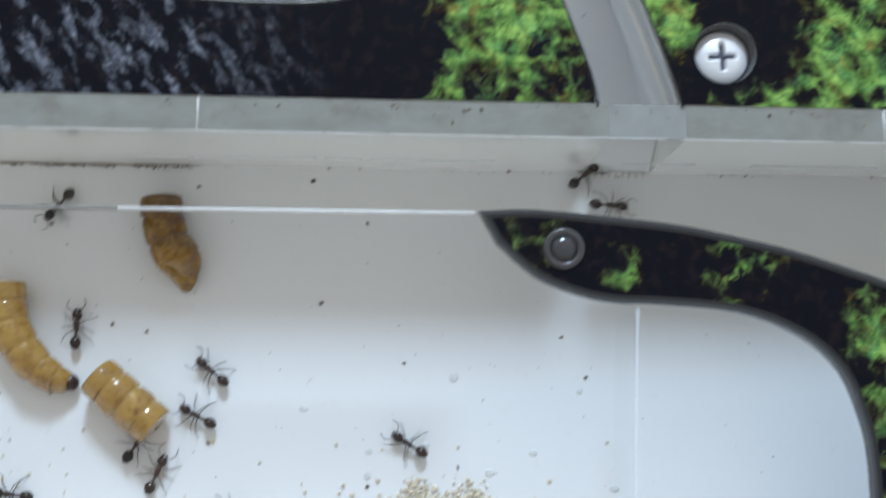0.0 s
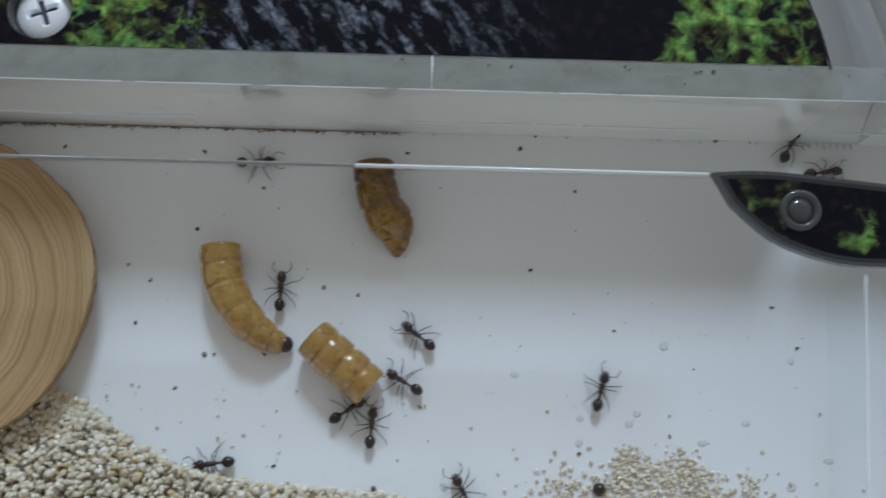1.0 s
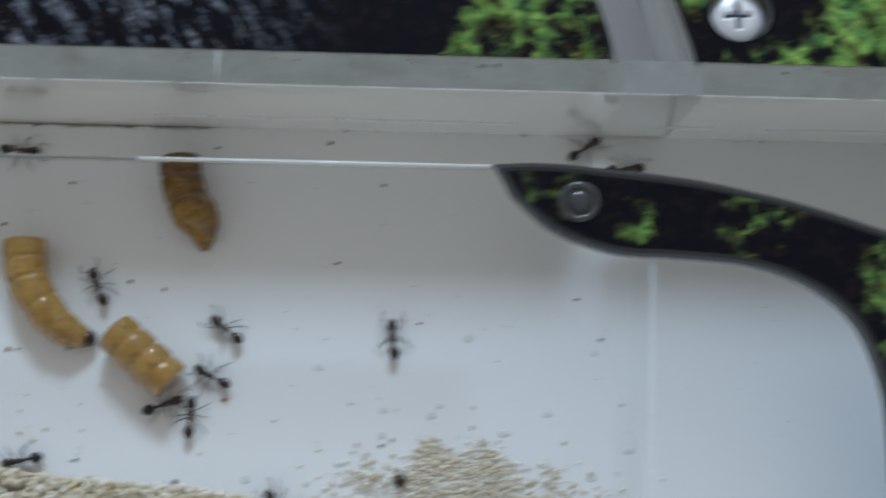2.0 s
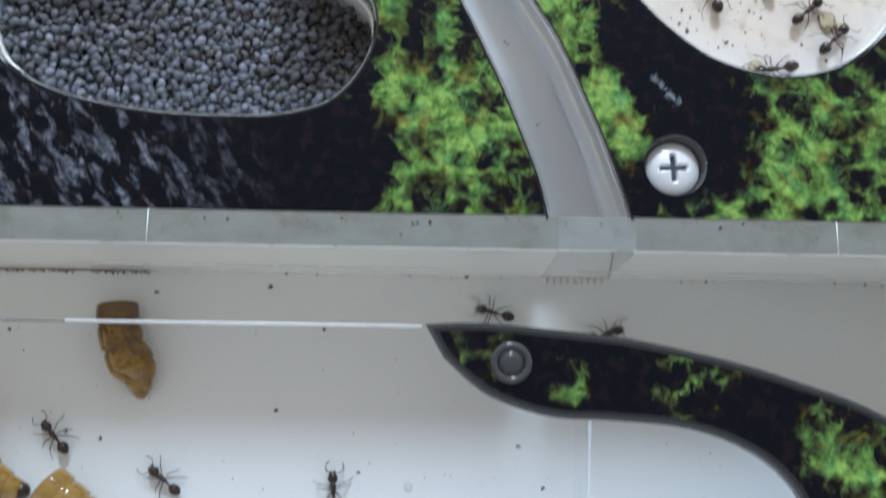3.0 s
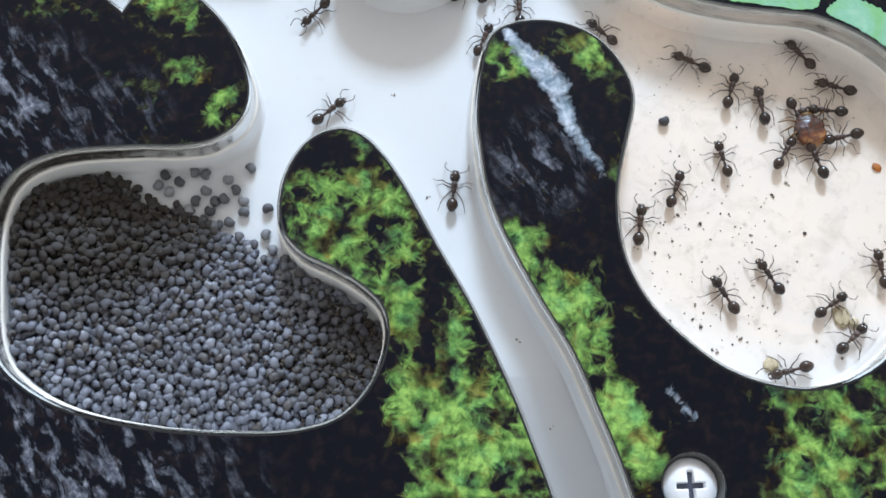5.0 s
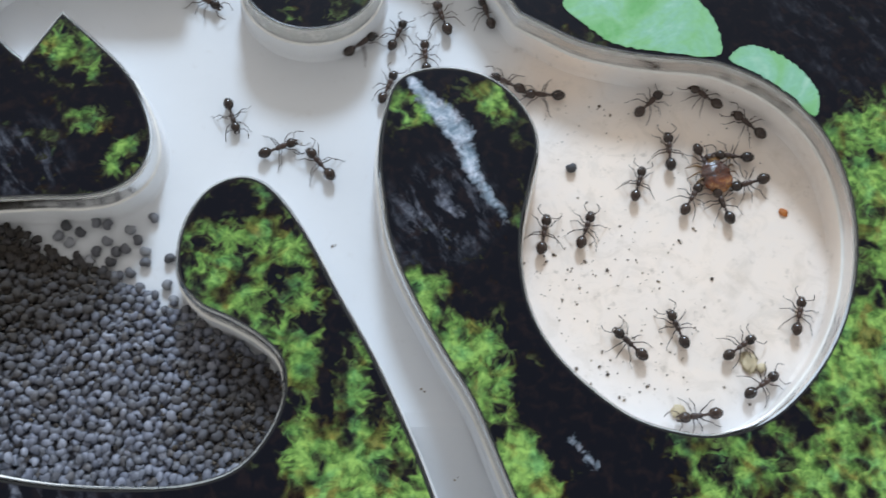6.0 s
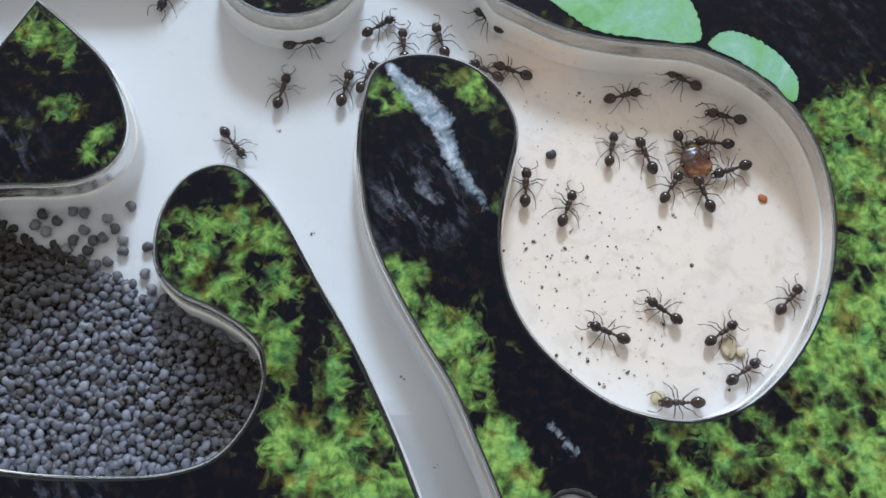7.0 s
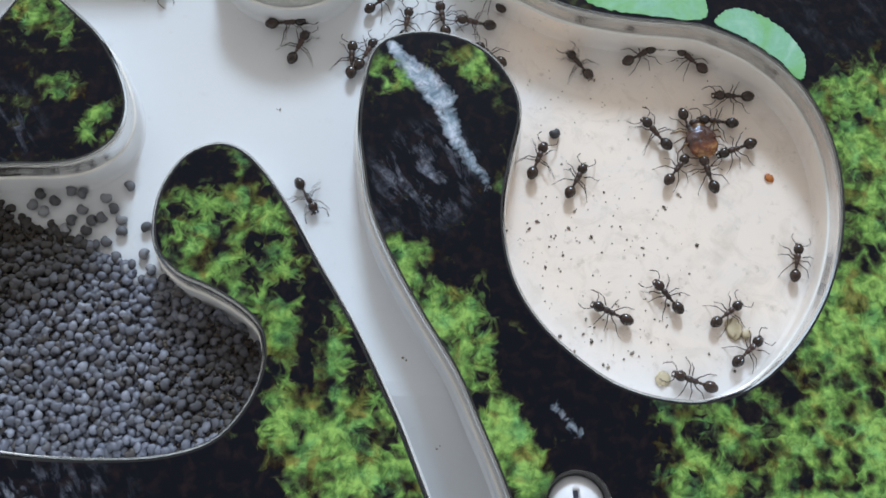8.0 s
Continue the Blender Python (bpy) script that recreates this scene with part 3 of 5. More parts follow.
def limb(bm, pts, radii, seg=6):
    """A jointed tube through pts."""
    pts = [Vector(p) for p in pts]
    rings = []
    for i, p in enumerate(pts):
        d = (pts[min(i + 1, len(pts) - 1)] - pts[max(i - 1, 0)]).normalized()
        u = d.orthogonal().normalized()
        w = d.cross(u)
        rings.append([bm.verts.new(p + radii[i] * (math.cos(2 * math.pi * k / seg) * u + math.sin(2 * math.pi * k / seg) * w)) for k in range(seg)])
    for a, b in zip(rings, rings[1:]):
        best = min(range(seg), key=lambda s: (a[0].co - b[s].co).length)
        for k in range(seg):
            bm.faces.new((a[k], a[(k + 1) % seg], b[(k + 1 + best) % seg], b[(k + best) % seg]))
    bm.faces.new(rings[0][::-1])
    bm.faces.new(rings[-1])
    return bm


# ---- the large structure ----
NEST_Z, ARENA_Z = -4.83, -12.17
SLOPE_Y, TUBE_END_Z = -29.5, -8.4   # from here the tube's floor slopes down to its doorway
LAYER_Z = -2.0           # the clear printed plate lies on a white base layer
EDGE_Y = -44.25          # south edge of the printed nest board
WALL_Y = -47.05          # south face of the arena's back wall
LID_Y = -53.15           # front edge of the clear lid strip

TUBE_LEFT = [(4.55, -44.25), (3.85, -41.2), (2.15, -36.6), (0.5, -32.5), (-2.6, -25.9), (-5.8, -20.3), (-8.3, -15.7), (-10.3, -12.7)]
PENINSULA = [(-12.3, -10.7), (-14.5, -10.1), (-17.0, -11.2), (-18.7, -13.8), (-19.3, -16.8), (-18.9, -19.6), (-17.0, -21.7), (-14.4, -22.9), (-11.8, -24.5), (-10.2, -26.3)]
BAY = [(-9.9, -29.0), (-10.9, -32.0), (-13.0, -34.6), (-15.8, -35.8), (-20.0, -36.3), (-27.5, -36.1), (-34.5, -34.8), (-39.0, -32.6), (-41.3, -29.8), (-42.4, -24.5), (-42.8, -19.0), (-41.6, -15.2), (-38.0, -13.2), (-32.0, -12.5)]
LOBE = [(-28.3, -12.4), (-25.3, -11.8), (-23.0, -10.0), (-22.2, -7.2), (-23.0, -3.9), (-25.0, -0.3), (-28.3, 3.0), (-31.4, 5.7)]
# Its unseen north-west edge is shaped to throw shade on the passage floor.
SLOT = [(-34.2, 0.7), (-36.5, 2.7), (-40.0, 7.0), (-37.0, 11.0), (-28.0, 12.0), (-21.6, 12.4), (-20.6, 15.0), (-20.0, 21.0), (-8.0, 21.5), (5.5, 14.0)]
CHAMBER = [(9.9, 6.6), (12.5, 5.2), (16.0, 3.5), (21.2, 2.4), (26.4, 2.0), (28.9, 1.5), (32.9, -0.5), (36.2, -3.8), (38.0, -7.7), (38.7, -12.5), (38.1, -17.8), (36.3, -22.8), (33.4, -27.1), (29.7, -30.4), (25.8, -31.8), (22.1, -31.7), (18.1, -30.4), (14.5, -27.7), (11.9, -24.8), (10.3, -21.5), (9.7, -18.0), (9.8, -14.5)]
ISTHMUS = [(10.7, -10.3), (11.4, -7.0), (10.9, -4.3), (9.2, -1.6), (6.7, 0.2), (3.6, 0.9), (0.6, 0.5), (-1.4, -0.9), (-2.3, -4.0), (-2.7, -8.4), (-2.3, -12.0), (-1.7, -15.6), (-0.2, -19.6)]
TUBE_RIGHT = [(2.6, -24.9), (5.3, -29.5), (7.2, -34.0), (8.8, -38.0), (10.2, -42.2), (10.8, -44.25)]
cavity = spline(TUBE_LEFT + PENINSULA + BAY + LOBE) + spline(SLOT, 2) + spline(CHAMBER + ISTHMUS + TUBE_RIGHT)
outline = [Vector((-95, EDGE_Y))] + cavity + [Vector((75, EDGE_Y)), Vector((75, 42)), Vector((-95, 42))]
ISLAND = [Vector((-9.3 + 6.6 * math.cos(a), 10.5 + 6.2 * math.sin(a))) for a in [2 * math.pi * k / 40 for k in range(40)]]
SCREWS = [(14.75, -39.85, 3.0), (-58.3, -41.2, 20.0)]
HOLE_R = 2.56


def circle(x, y, r, n=32, turn=-1):
    return [Vector((x + r * math.cos(turn * 2 * math.pi * k / n), y + r * math.sin(turn * 2 * math.pi * k / n))) for k in range(n)]


nest = thing("ant_nest_board", 0, 0, 0, "clear acrylic ant nest board with milled chambers and moss photo print", "ant nest")
holes = [circle(x, y, HOLE_R) for x, y, _ in SCREWS]
body = part("acrylic_body", plate([outline] + holes, LAYER_Z + 0.02, -0.03, bottom=False), M_FILM, nest, "clear acrylic body under the print", smooth=False)
body.visible_shadow = False                                # clear acrylic: daylight passes
edge_up = [Vector((p.x, EDGE_Y)) if p.y < EDGE_Y + 0.45 else p for p in offset(outline, 0.34)]
part("printed_sheet", plate([edge_up] + [circle(x, y, HOLE_R + 0.02) for x, y, _ in SCREWS], 0, 0.03, sides=False), M_PRINT, nest, "glossy printed photo of moss and rock", smooth=False)
# Unseen white sheet added under the print to bounce light onto the walls.
part("white_backing", plate([offset(outline, 0.4)] + [circle(x, y, HOLE_R + 0.06) for x, y, _ in SCREWS], -0.02, -0.01, sides=False), M_SILL, nest, "white sheet added under the print to bounce light", smooth=False)
part("chamber_rim", ribbon(cavity, 0.16, 0.36, 0.05, 0.02), M_DARK_RIM, nest, "dark cut edge of the print", smooth=False)

def swept(curve, shut, prof):
    """A wall that follows a plan curve; the profile gives offsets and heights."""
    bm = bmesh.new()
    rows = [[bm.verts.new((p.x, p.y, z)) for p in offset(curve, d)] for d, z in prof]
    for a, b in zip(rows, rows[1:]):
        for i in range(len(a) if shut else len(a) - 1):
            j = (i + 1) % len(a)
            bm.faces.new((a[i], a[j], b[j], b[i]))
    return bm


def swept_open(curve, prof):
    """The same along an open curve, without its end points."""
    pts = [2 * curve[0] - curve[1]] + curve + [2 * curve[-1] - curve[-2]]
    bm = bmesh.new()
    rows = [[bm.verts.new((p.x, p.y, z)) for p in offset(pts, d)[1:-1]] for d, z in prof]
    for a, b in zip(rows, rows[1:]):
        for i in range(len(a) - 1):
            bm.faces.new((a[i], a[i + 1], b[i + 1], b[i]))
    return bm


for curve, shut in ((cavity, False), (ISLAND, True)):
    part("milled_wall", swept(curve, shut, [(0.0, -0.03), (-0.06, -0.12), (-0.07, -0.75), (-0.08, -1.4), (-0.10, -1.75), (-0.14, LAYER_Z)]), M_MILLED, nest, "clear glossy milled plate edge").visible_shadow = False
    part("base_lip", swept(curve, shut, [(-0.12, LAYER_Z - 0.01), (-0.20, LAYER_Z - 0.03), (-0.28, LAYER_Z - 0.10), (-0.31, LAYER_Z - 0.22)]), M_LIP, nest, "polished lip of the white base layer")
    part("base_wall", swept(curve, shut, [(-0.31, LAYER_Z - 0.22), (-0.30, -3.2), (-0.28, -4.2), (-0.34, -4.65), (-0.55, NEST_Z + 0.015)]), M_NEST_FLOOR, nest, "off-white milled wall of the base layer")
part("base_layer", plate([offset(outline, 0.12)], LAYER_Z - 0.05, LAYER_Z, sides=False), M_SILL, nest, "off-white base layer under the clear plate", smooth=False)
part("pillar_base", plate([offset(ISLAND, 0.12)], LAYER_Z - 0.05, LAYER_Z, sides=False), M_SILL, nest, "off-white foot of the pillar", smooth=False)
part("pillar", plate([ISLAND], LAYER_Z + 0.02, -0.03, bottom=False), M_FILM, nest, "round clear acrylic pillar", smooth=False).visible_shadow = False
part("pillar_print", plate([offset(ISLAND, 0.34)], 0, 0.03, sides=False), M_PRINT, nest, "moss print on the pillar", smooth=False)
# The same added bounce sheet, under the pillar's print.
part("pillar_backing", plate([offset(ISLAND, 0.4)], -0.02, -0.01, sides=False), M_SILL, nest, "white disc added under the print to bounce light", smooth=False)
part("pillar_rim", ribbon(ISLAND, 0.16, 0.36, 0.05, 0.02, closed=True), M_DARK_RIM, nest, "dark cut edge of the print", smooth=False)
floor_bm = box(-95, 75, SLOPE_Y, 42, NEST_Z - 1.5, NEST_Z)
box(-95, -1.6, EDGE_Y, SLOPE_Y, NEST_Z - 1.5, NEST_Z, bm=floor_bm)
box(11.5, 75, EDGE_Y, SLOPE_Y, NEST_Z - 1.5, NEST_Z, bm=floor_bm)
part("nest_floor", floor_bm, M_NEST_FLOOR, nest, "matte off-white chamber floor sheet", smooth=False)


def ramp():
    """The tube's floor slopes down to its doorway and drops by a steep ramp to the arena floor."""
    bm = bmesh.new()
    for x0, x1, line in ((-1.55, 11.45, ((SLOPE_Y, NEST_Z), (SLOPE_Y - 1.2, NEST_Z - 0.12), (EDGE_Y, TUBE_END_Z), (EDGE_Y, ARENA_Z), (SLOPE_Y, ARENA_Z))),
                         (5.25, 11.35, ((EDGE_Y - 0.01, TUBE_END_Z), (WALL_Y + 0.6, ARENA_Z + 0.9), (WALL_Y + 0.1, ARENA_Z + 0.1), (WALL_Y + 0.1, ARENA_Z), (EDGE_Y - 0.01, ARENA_Z)))):
        side = [[bm.verts.new((x, y, z)) for y, z in line] for x in (x0, x1)]
        n = len(line)
        for k in range(n):
            bm.faces.new((side[0][k], side[0][(k + 1) % n], side[1][(k + 1) % n], side[1][k]))
        bm.faces.new(side[0])
        bm.faces.new(side[1])
    part("tube_ramp", bm, M_NEST_FLOOR, nest, "off-white ramp from the tube down to the arena", smooth=False)
    for curve in (spline(TUBE_LEFT)[:18], spline([ISTHMUS[-1]] + TUBE_RIGHT)):
        part("tube_wall", swept_open(curve, [(-0.29, -4.3), (-0.27, -6.5), (-0.25, TUBE_END_Z - 0.3)]), M_NEST_FLOOR, nest, "off-white lower wall of the tube")


ramp()
block = box(-95, 75, SLOPE_Y, 42, ARENA_Z, NEST_Z - 1.5)
box(-95, -1.6, EDGE_Y, SLOPE_Y, ARENA_Z, NEST_Z - 1.5, bm=block)
box(11.5, 75, EDGE_Y, SLOPE_Y, ARENA_Z, NEST_Z - 1.5, bm=block)
part("base_block", block, M_WALL, nest, smooth=False)


def printed_leaves():
    """Two pale green leaves of the photograph's border that overlap the chamber's rim."""
    for pts in ([(14.2, 8.0), (16.6, 5.2), (19.0, 3.6), (23.0, 3.0), (27.9, 2.6), (28.5, 4.6), (27.4, 7.6), (24.0, 10.5), (18.0, 11.0)],
                [(29.4, 2.1), (30.0, 3.2), (31.4, 3.7), (33.4, 3.1), (35.4, 1.6), (36.9, -0.6), (36.9, -2.4), (36.2, -3.2), (34.5, -1.2), (32.0, 0.7)]):
        loop = spline(pts, 12, closed=True)
        rng = random.Random(3)
        mid = sum(loop, Vector((0, 0))) / len(loop)
        loop = [p + (p - mid).normalized() * 0.14 * abs(math.sin(0.9 * k)) for k, p in enumerate(loop)]   # a scalloped rim
        part("printed_leaf", plate([[p + Vector((rng.uniform(-0.06, 0.06), rng.uniform(-0.06, 0.06))) for p in loop]], 0.035, 0.09), M_LEAF, nest, "pale green leaf in the print", smooth=False)


printed_leaves()

tagged(new("floor", mesh(box(-95, 75, -125, 42, ARENA_Z - 2.0, ARENA_Z), M_ARENA_FLOOR, False)), "white bluish plastic arena floor with smears", "floor", kind="structure")
tagged(new("ground", mesh(box(-190, 170, -200, 115, ARENA_Z - 22, ARENA_Z - 2.02, 2.0), M_DESK, False)), "plain grey desk top under the nest", "desk", kind="structure")


def back_wall():
    """The arena's back wall of thick acrylic with the doorway of the tube."""
    bm = box(-95, 5.2, WALL_Y, EDGE_Y - 0.02, ARENA_Z, -0.06)
    box(11.4, 75, WALL_Y, EDGE_Y - 0.02, ARENA_Z, -0.06, bm=bm)
    lintel = tagged(new("lintel", mesh(box(5.2, 11.4, WALL_Y, EDGE_Y - 0.02, -0.05, 0.0), M_HAZE, False)), "hazy acrylic bridge over the tube's doorway", "lintel", kind="structure")
    lintel.visible_shadow = False
    cap = tagged(new("wall_cap", mesh(box(11.4, 75, WALL_Y, EDGE_Y - 0.02, -0.05, 0.0, bm=box(-95, 5.2, WALL_Y, EDGE_Y - 0.02, -0.05, 0.0)), M_CAP, False)), "dull grey bonded strip along the wall top", "wall cap", kind="structure")
    cap.visible_shadow = False
    # Panel added to block sun that would reach the arena through the doorway.
    tagged(new("door_1", mesh(box(5.25, 11.35, EDGE_Y - 0.3, EDGE_Y - 0.05, LAYER_Z - 1.4, -0.06), M_HAZE, False)), "added hazy panel that blocks sun through the doorway", "door", kind="structure")
    grip = thing("grip_strip", 8.2, WALL_Y - 0.02, ARENA_Z, "narrow ridged clear grip strip at the doorway's foot", "grip strip")
    part("base", box(-3.1, 3.1, -0.42, 0.0, 0.0, 0.08), M_SILL, grip, smooth=False)
    for k in range(9):
        part("ridge", box(-2.5 + 0.62 * k, -2.3 + 0.62 * k, -0.55, -0.02, 0.08, 0.2, 0.04), M_LIP, grip)
    # Broken white strips paint the two highlight lines on the wall.
    rng = random.Random(41)
    for y0, y1, z0, z1, name, words in ((WALL_Y - 0.02, WALL_Y + 0.03, -0.02, 0.015, "trim", "pale strip painted as the highlight along the wall top"), (WALL_Y - 0.1, WALL_Y, -8.85, -8.55, "trim", "thin pale strip painted as a highlight across the wall")):
        glints, x = bmesh.new(), -72.0
        while x < 40:
            n = rng.uniform(3, 14)
            if rng.random() < 0.8:
                box(x, min(x + n, 42), y0, y1, z0, z1, bm=glints)
            x += n + rng.uniform(0.1, 1.5)
        tagged(new(name, mesh(glints, M_GLUE_GLINT, False)), words, "trim", kind="structure")
    wall = tagged(new("wall_north", mesh(bm, M_WALL, False)), "glossy grey acrylic back wall of the arena", "wall", kind="structure")
    wall.visible_shadow = False                            # clear acrylic: daylight passes


back_wall()
tagged(new("wall_west", mesh(box(-98, -95, -125, 42, ARENA_Z - 2, -0.06), M_WALL, False)), "grey acrylic side wall of the arena", "wall", kind="structure")
tagged(new("wall_east", mesh(box(75, 78, -128, 42, ARENA_Z - 2, -0.06), M_WALL, False)), "grey acrylic side wall of the arena", "wall", kind="structure")
tagged(new("wall_south", mesh(box(-98, 75, -128, -125, ARENA_Z - 2, -0.06), M_WALL, False)), "grey acrylic front wall of the arena", "wall", kind="structure")

LEAF_TOP = [(-5.2, -53.1), (-1.0, -52.9), (4.7, -53.35), (10.5, -53.95), (15.0, -54.8), (19.4, -55.8), (24.0, -57.2), (29.0, -59.0), (38.0, -63.5), (50.0, -68.0), (75.0, -72.0)]
LEAF_LOW = [(25.5, -125.0), (25.3, -90.0), (25.1, -76.0), (25.0, -72.0), (24.5, -69.0), (23.0, -65.3), (20.0, -62.6), (15.2, -60.8), (9.0, -60.25), (5.5, -60.15), (2.6, -59.6), (-0.8, -58.2), (-3.8, -55.6)]
leaf_loop = spline(LEAF_TOP, 4)[:-1] + [Vector((75, -72)), Vector((75, -125))] + spline(LEAF_LOW, 4)
leaf_loop = leaf_loop[::-1]


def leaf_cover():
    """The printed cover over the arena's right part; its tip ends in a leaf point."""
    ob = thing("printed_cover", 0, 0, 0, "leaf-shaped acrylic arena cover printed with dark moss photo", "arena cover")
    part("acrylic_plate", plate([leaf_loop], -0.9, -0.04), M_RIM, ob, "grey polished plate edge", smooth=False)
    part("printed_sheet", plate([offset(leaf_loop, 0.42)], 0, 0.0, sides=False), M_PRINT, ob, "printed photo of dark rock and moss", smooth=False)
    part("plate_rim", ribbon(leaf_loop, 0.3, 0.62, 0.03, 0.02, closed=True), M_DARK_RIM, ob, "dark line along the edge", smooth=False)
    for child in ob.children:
        child.visible_shadow = False                       # the print is opaque; its shadow is switched off to keep the floor lit
    stud = thing("fixing_stud", 1.43, -56.0, 0.0, "round clear plastic fixing stud with raised ring", "stud")
    part("ring", lathe([(1.62, 0.02), (1.62, 0.35), (1.45, 0.5), (1.2, 0.5), (1.08, 0.3), (1.02, 0.12)], 40), M_STUD, stud)
    part("cap", lathe([(1.02, 0.12), (0.95, 0.3), (0.5, 0.42), (0.0, 0.45)], 40), M_STUD, stud, "domed clear cap")
    for child in stud.children:
        child.visible_shadow = False                       # clear plastic
    return ob


def lathe(profile, seg=32):
    bm = bmesh.new()
    rings = []
    for r, z in profile:
        rings.append([bm.verts.new((r * math.cos(2 * math.pi * k / seg), r * math.sin(2 * math.pi * k / seg), z)) for k in range(seg)] if r > 1e-6 else [bm.verts.new((0, 0, z))] * seg)
    for a, b in zip(rings, rings[1:]):
        for k in range(seg):
            f = [a[k], a[(k + 1) % seg], b[(k + 1) % seg], b[k]]
            f = list(dict.fromkeys(f))
            if len(f) > 2:
                bm.faces.new(f)
    return bm


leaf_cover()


def lid_strip():
    """The clear lid over the arena's back part, with a painted glint on its front edge."""
    ob = thing("cover_strip", 0, 0, 0, "clear acrylic cover strip over the back of the arena", "cover strip")
    loop = [Vector((-95, LID_Y)), Vector((-5.4, LID_Y))] + [Vector((p.x, p.y + 0.02)) for p in spline(LEAF_TOP, 4)] + [Vector((75, EDGE_Y - 0.05)), Vector((-95, EDGE_Y - 0.05))]
    lid = part("sheet", plate([loop], -1.9, 0.0), M_CLEAR, ob, "clear acrylic sheet", smooth=False)
    lid.visible_shadow = False
    # A white bar paints the edge's glint; the rest of the edge is grey.
    part("front_edge", box(-33, -5.5, LID_Y - 0.22, LID_Y + 0.02, -0.55, 0.02, 0.05), M_GLUE_GLINT, ob, "front edge with its glint painted white")
    part("front_edge", box(-95, -33, LID_Y - 0.2, LID_Y + 0.02, -0.5, 0.0, 0.05), M_DULL, ob, "dull grey front edge")
    for x in (-27.2, 27.5):
        part("joint", box(x - 0.05, x + 0.05, WALL_Y, EDGE_Y - 0.1, 0.0, 0.04), M_GLUE_GLINT, ob, "pale glue joint")
    return ob


lid_strip()


def divider():
    """A painted glint above the arena floor, carried by an added low clear sheet."""
    ob = thing("clear_divider", 8.15, -60.2, ARENA_Z, "added clear sheet with a painted glint along its top", "divider", rz=-1.85)
    sheet = part("sheet", box(-0.06, 0.06, -30, 0, 0.05, 7.99), M_FILM, ob, "added clear thin sheet", smooth=False)
    sheet.visible_shadow = False
    rng = random.Random(8)
    bm = bmesh.new()
    y = 0.0
    while y > -30:
        n = rng.uniform(0.5, 2.6)
        w = rng.uniform(0.10, 0.17)
        box(-w, w, y - n, y, 8.0, 8.08, bm=bm)
        y -= n + rng.uniform(0.02, 0.25)
    part("top_edge", bm, M_GLUE_GLINT, ob, "broken white line painted as a glint", smooth=False)


divider()


# ---- screws ----
def screw(x, y, turn):
    """A pan-head screw with a cross recess, sunk in its counterbore."""
    ob = thing("screw", x, y, -1.75, "shiny zinc pan-head cross screw sunk in the board", "screw", "board screws", rz=turn)
    bm = bmesh.new()
    seg, rad, grid = 96, [0.0, 0.1, 0.2, 0.28, 0.36, 0.44, 0.52, 0.6, 0.68, 0.76, 0.84, 0.92, 1.0, 1.08, 1.16, 1.24, 1.4, 1.6, 1.8, 2.0, 2.14, 2.22, 2.22], []
    for i, r in enumerate(rad):
        ring = []
        for k in range(seg):
            a = 2 * math.pi * k / seg
            px, py = r * math.cos(a), r * math.sin(a)
            z = 0.95 * math.sqrt(max(0.0, 1 - (r / 2.42) ** 2)) + 0.25
            deep = max(min(1, (0.27 - abs(px)) / 0.08) * min(1, max(0, (1.2 - abs(py)) / 0.2)), min(1, (0.27 - abs(py)) / 0.08) * min(1, max(0, (1.2 - abs(px)) / 0.2)), 0)
            z -= 0.8 * max(0, deep)
            if i == len(rad) - 1:
                z = -0.2
            ring.append(bm.verts.new((px, py, z)))
        grid.append(ring)
    for a, b in zip(grid, grid[1:]):
        for k in range(seg):
            bm.faces.new((a[k], a[(k + 1) % seg], b[(k + 1) % seg], b[k]))
    bmesh.ops.remove_doubles(bm, verts=bm.verts[:], dist=0.001)
    head = part("head", bm, M_STEEL, ob, "zinc-plated domed head with cross slot")
    bm = box(-0.3, 0.3, -1.15, 1.15, 0.3, 0.62)
    box(-1.15, 1.15, -0.3, 0.3, 0.3, 0.61, bm=bm)
    part("cross_slot", bm, M_RECESS, head, "dark cross slot", smooth=False)
    part("bore_lining", lathe([(HOLE_R - 0.02, 1.7), (2.27, 0.62), (2.25, -0.1)], 40), M_RIM, ob, "dark grey wall of the bore")
    part("shank", lathe([(1.4, -0.2), (1.4, -1.8), (0.0, -1.8)]), M_RECESS, ob)
    part("washer", lathe([(HOLE_R - 0.02, -0.1), (HOLE_R - 0.02, -0.4), (0.0, -0.4)], 40), M_DARK_RIM, ob, "dark bottom of the bore")
    return ob


for x, y, turn in SCREWS:
    screw(x, y, turn)


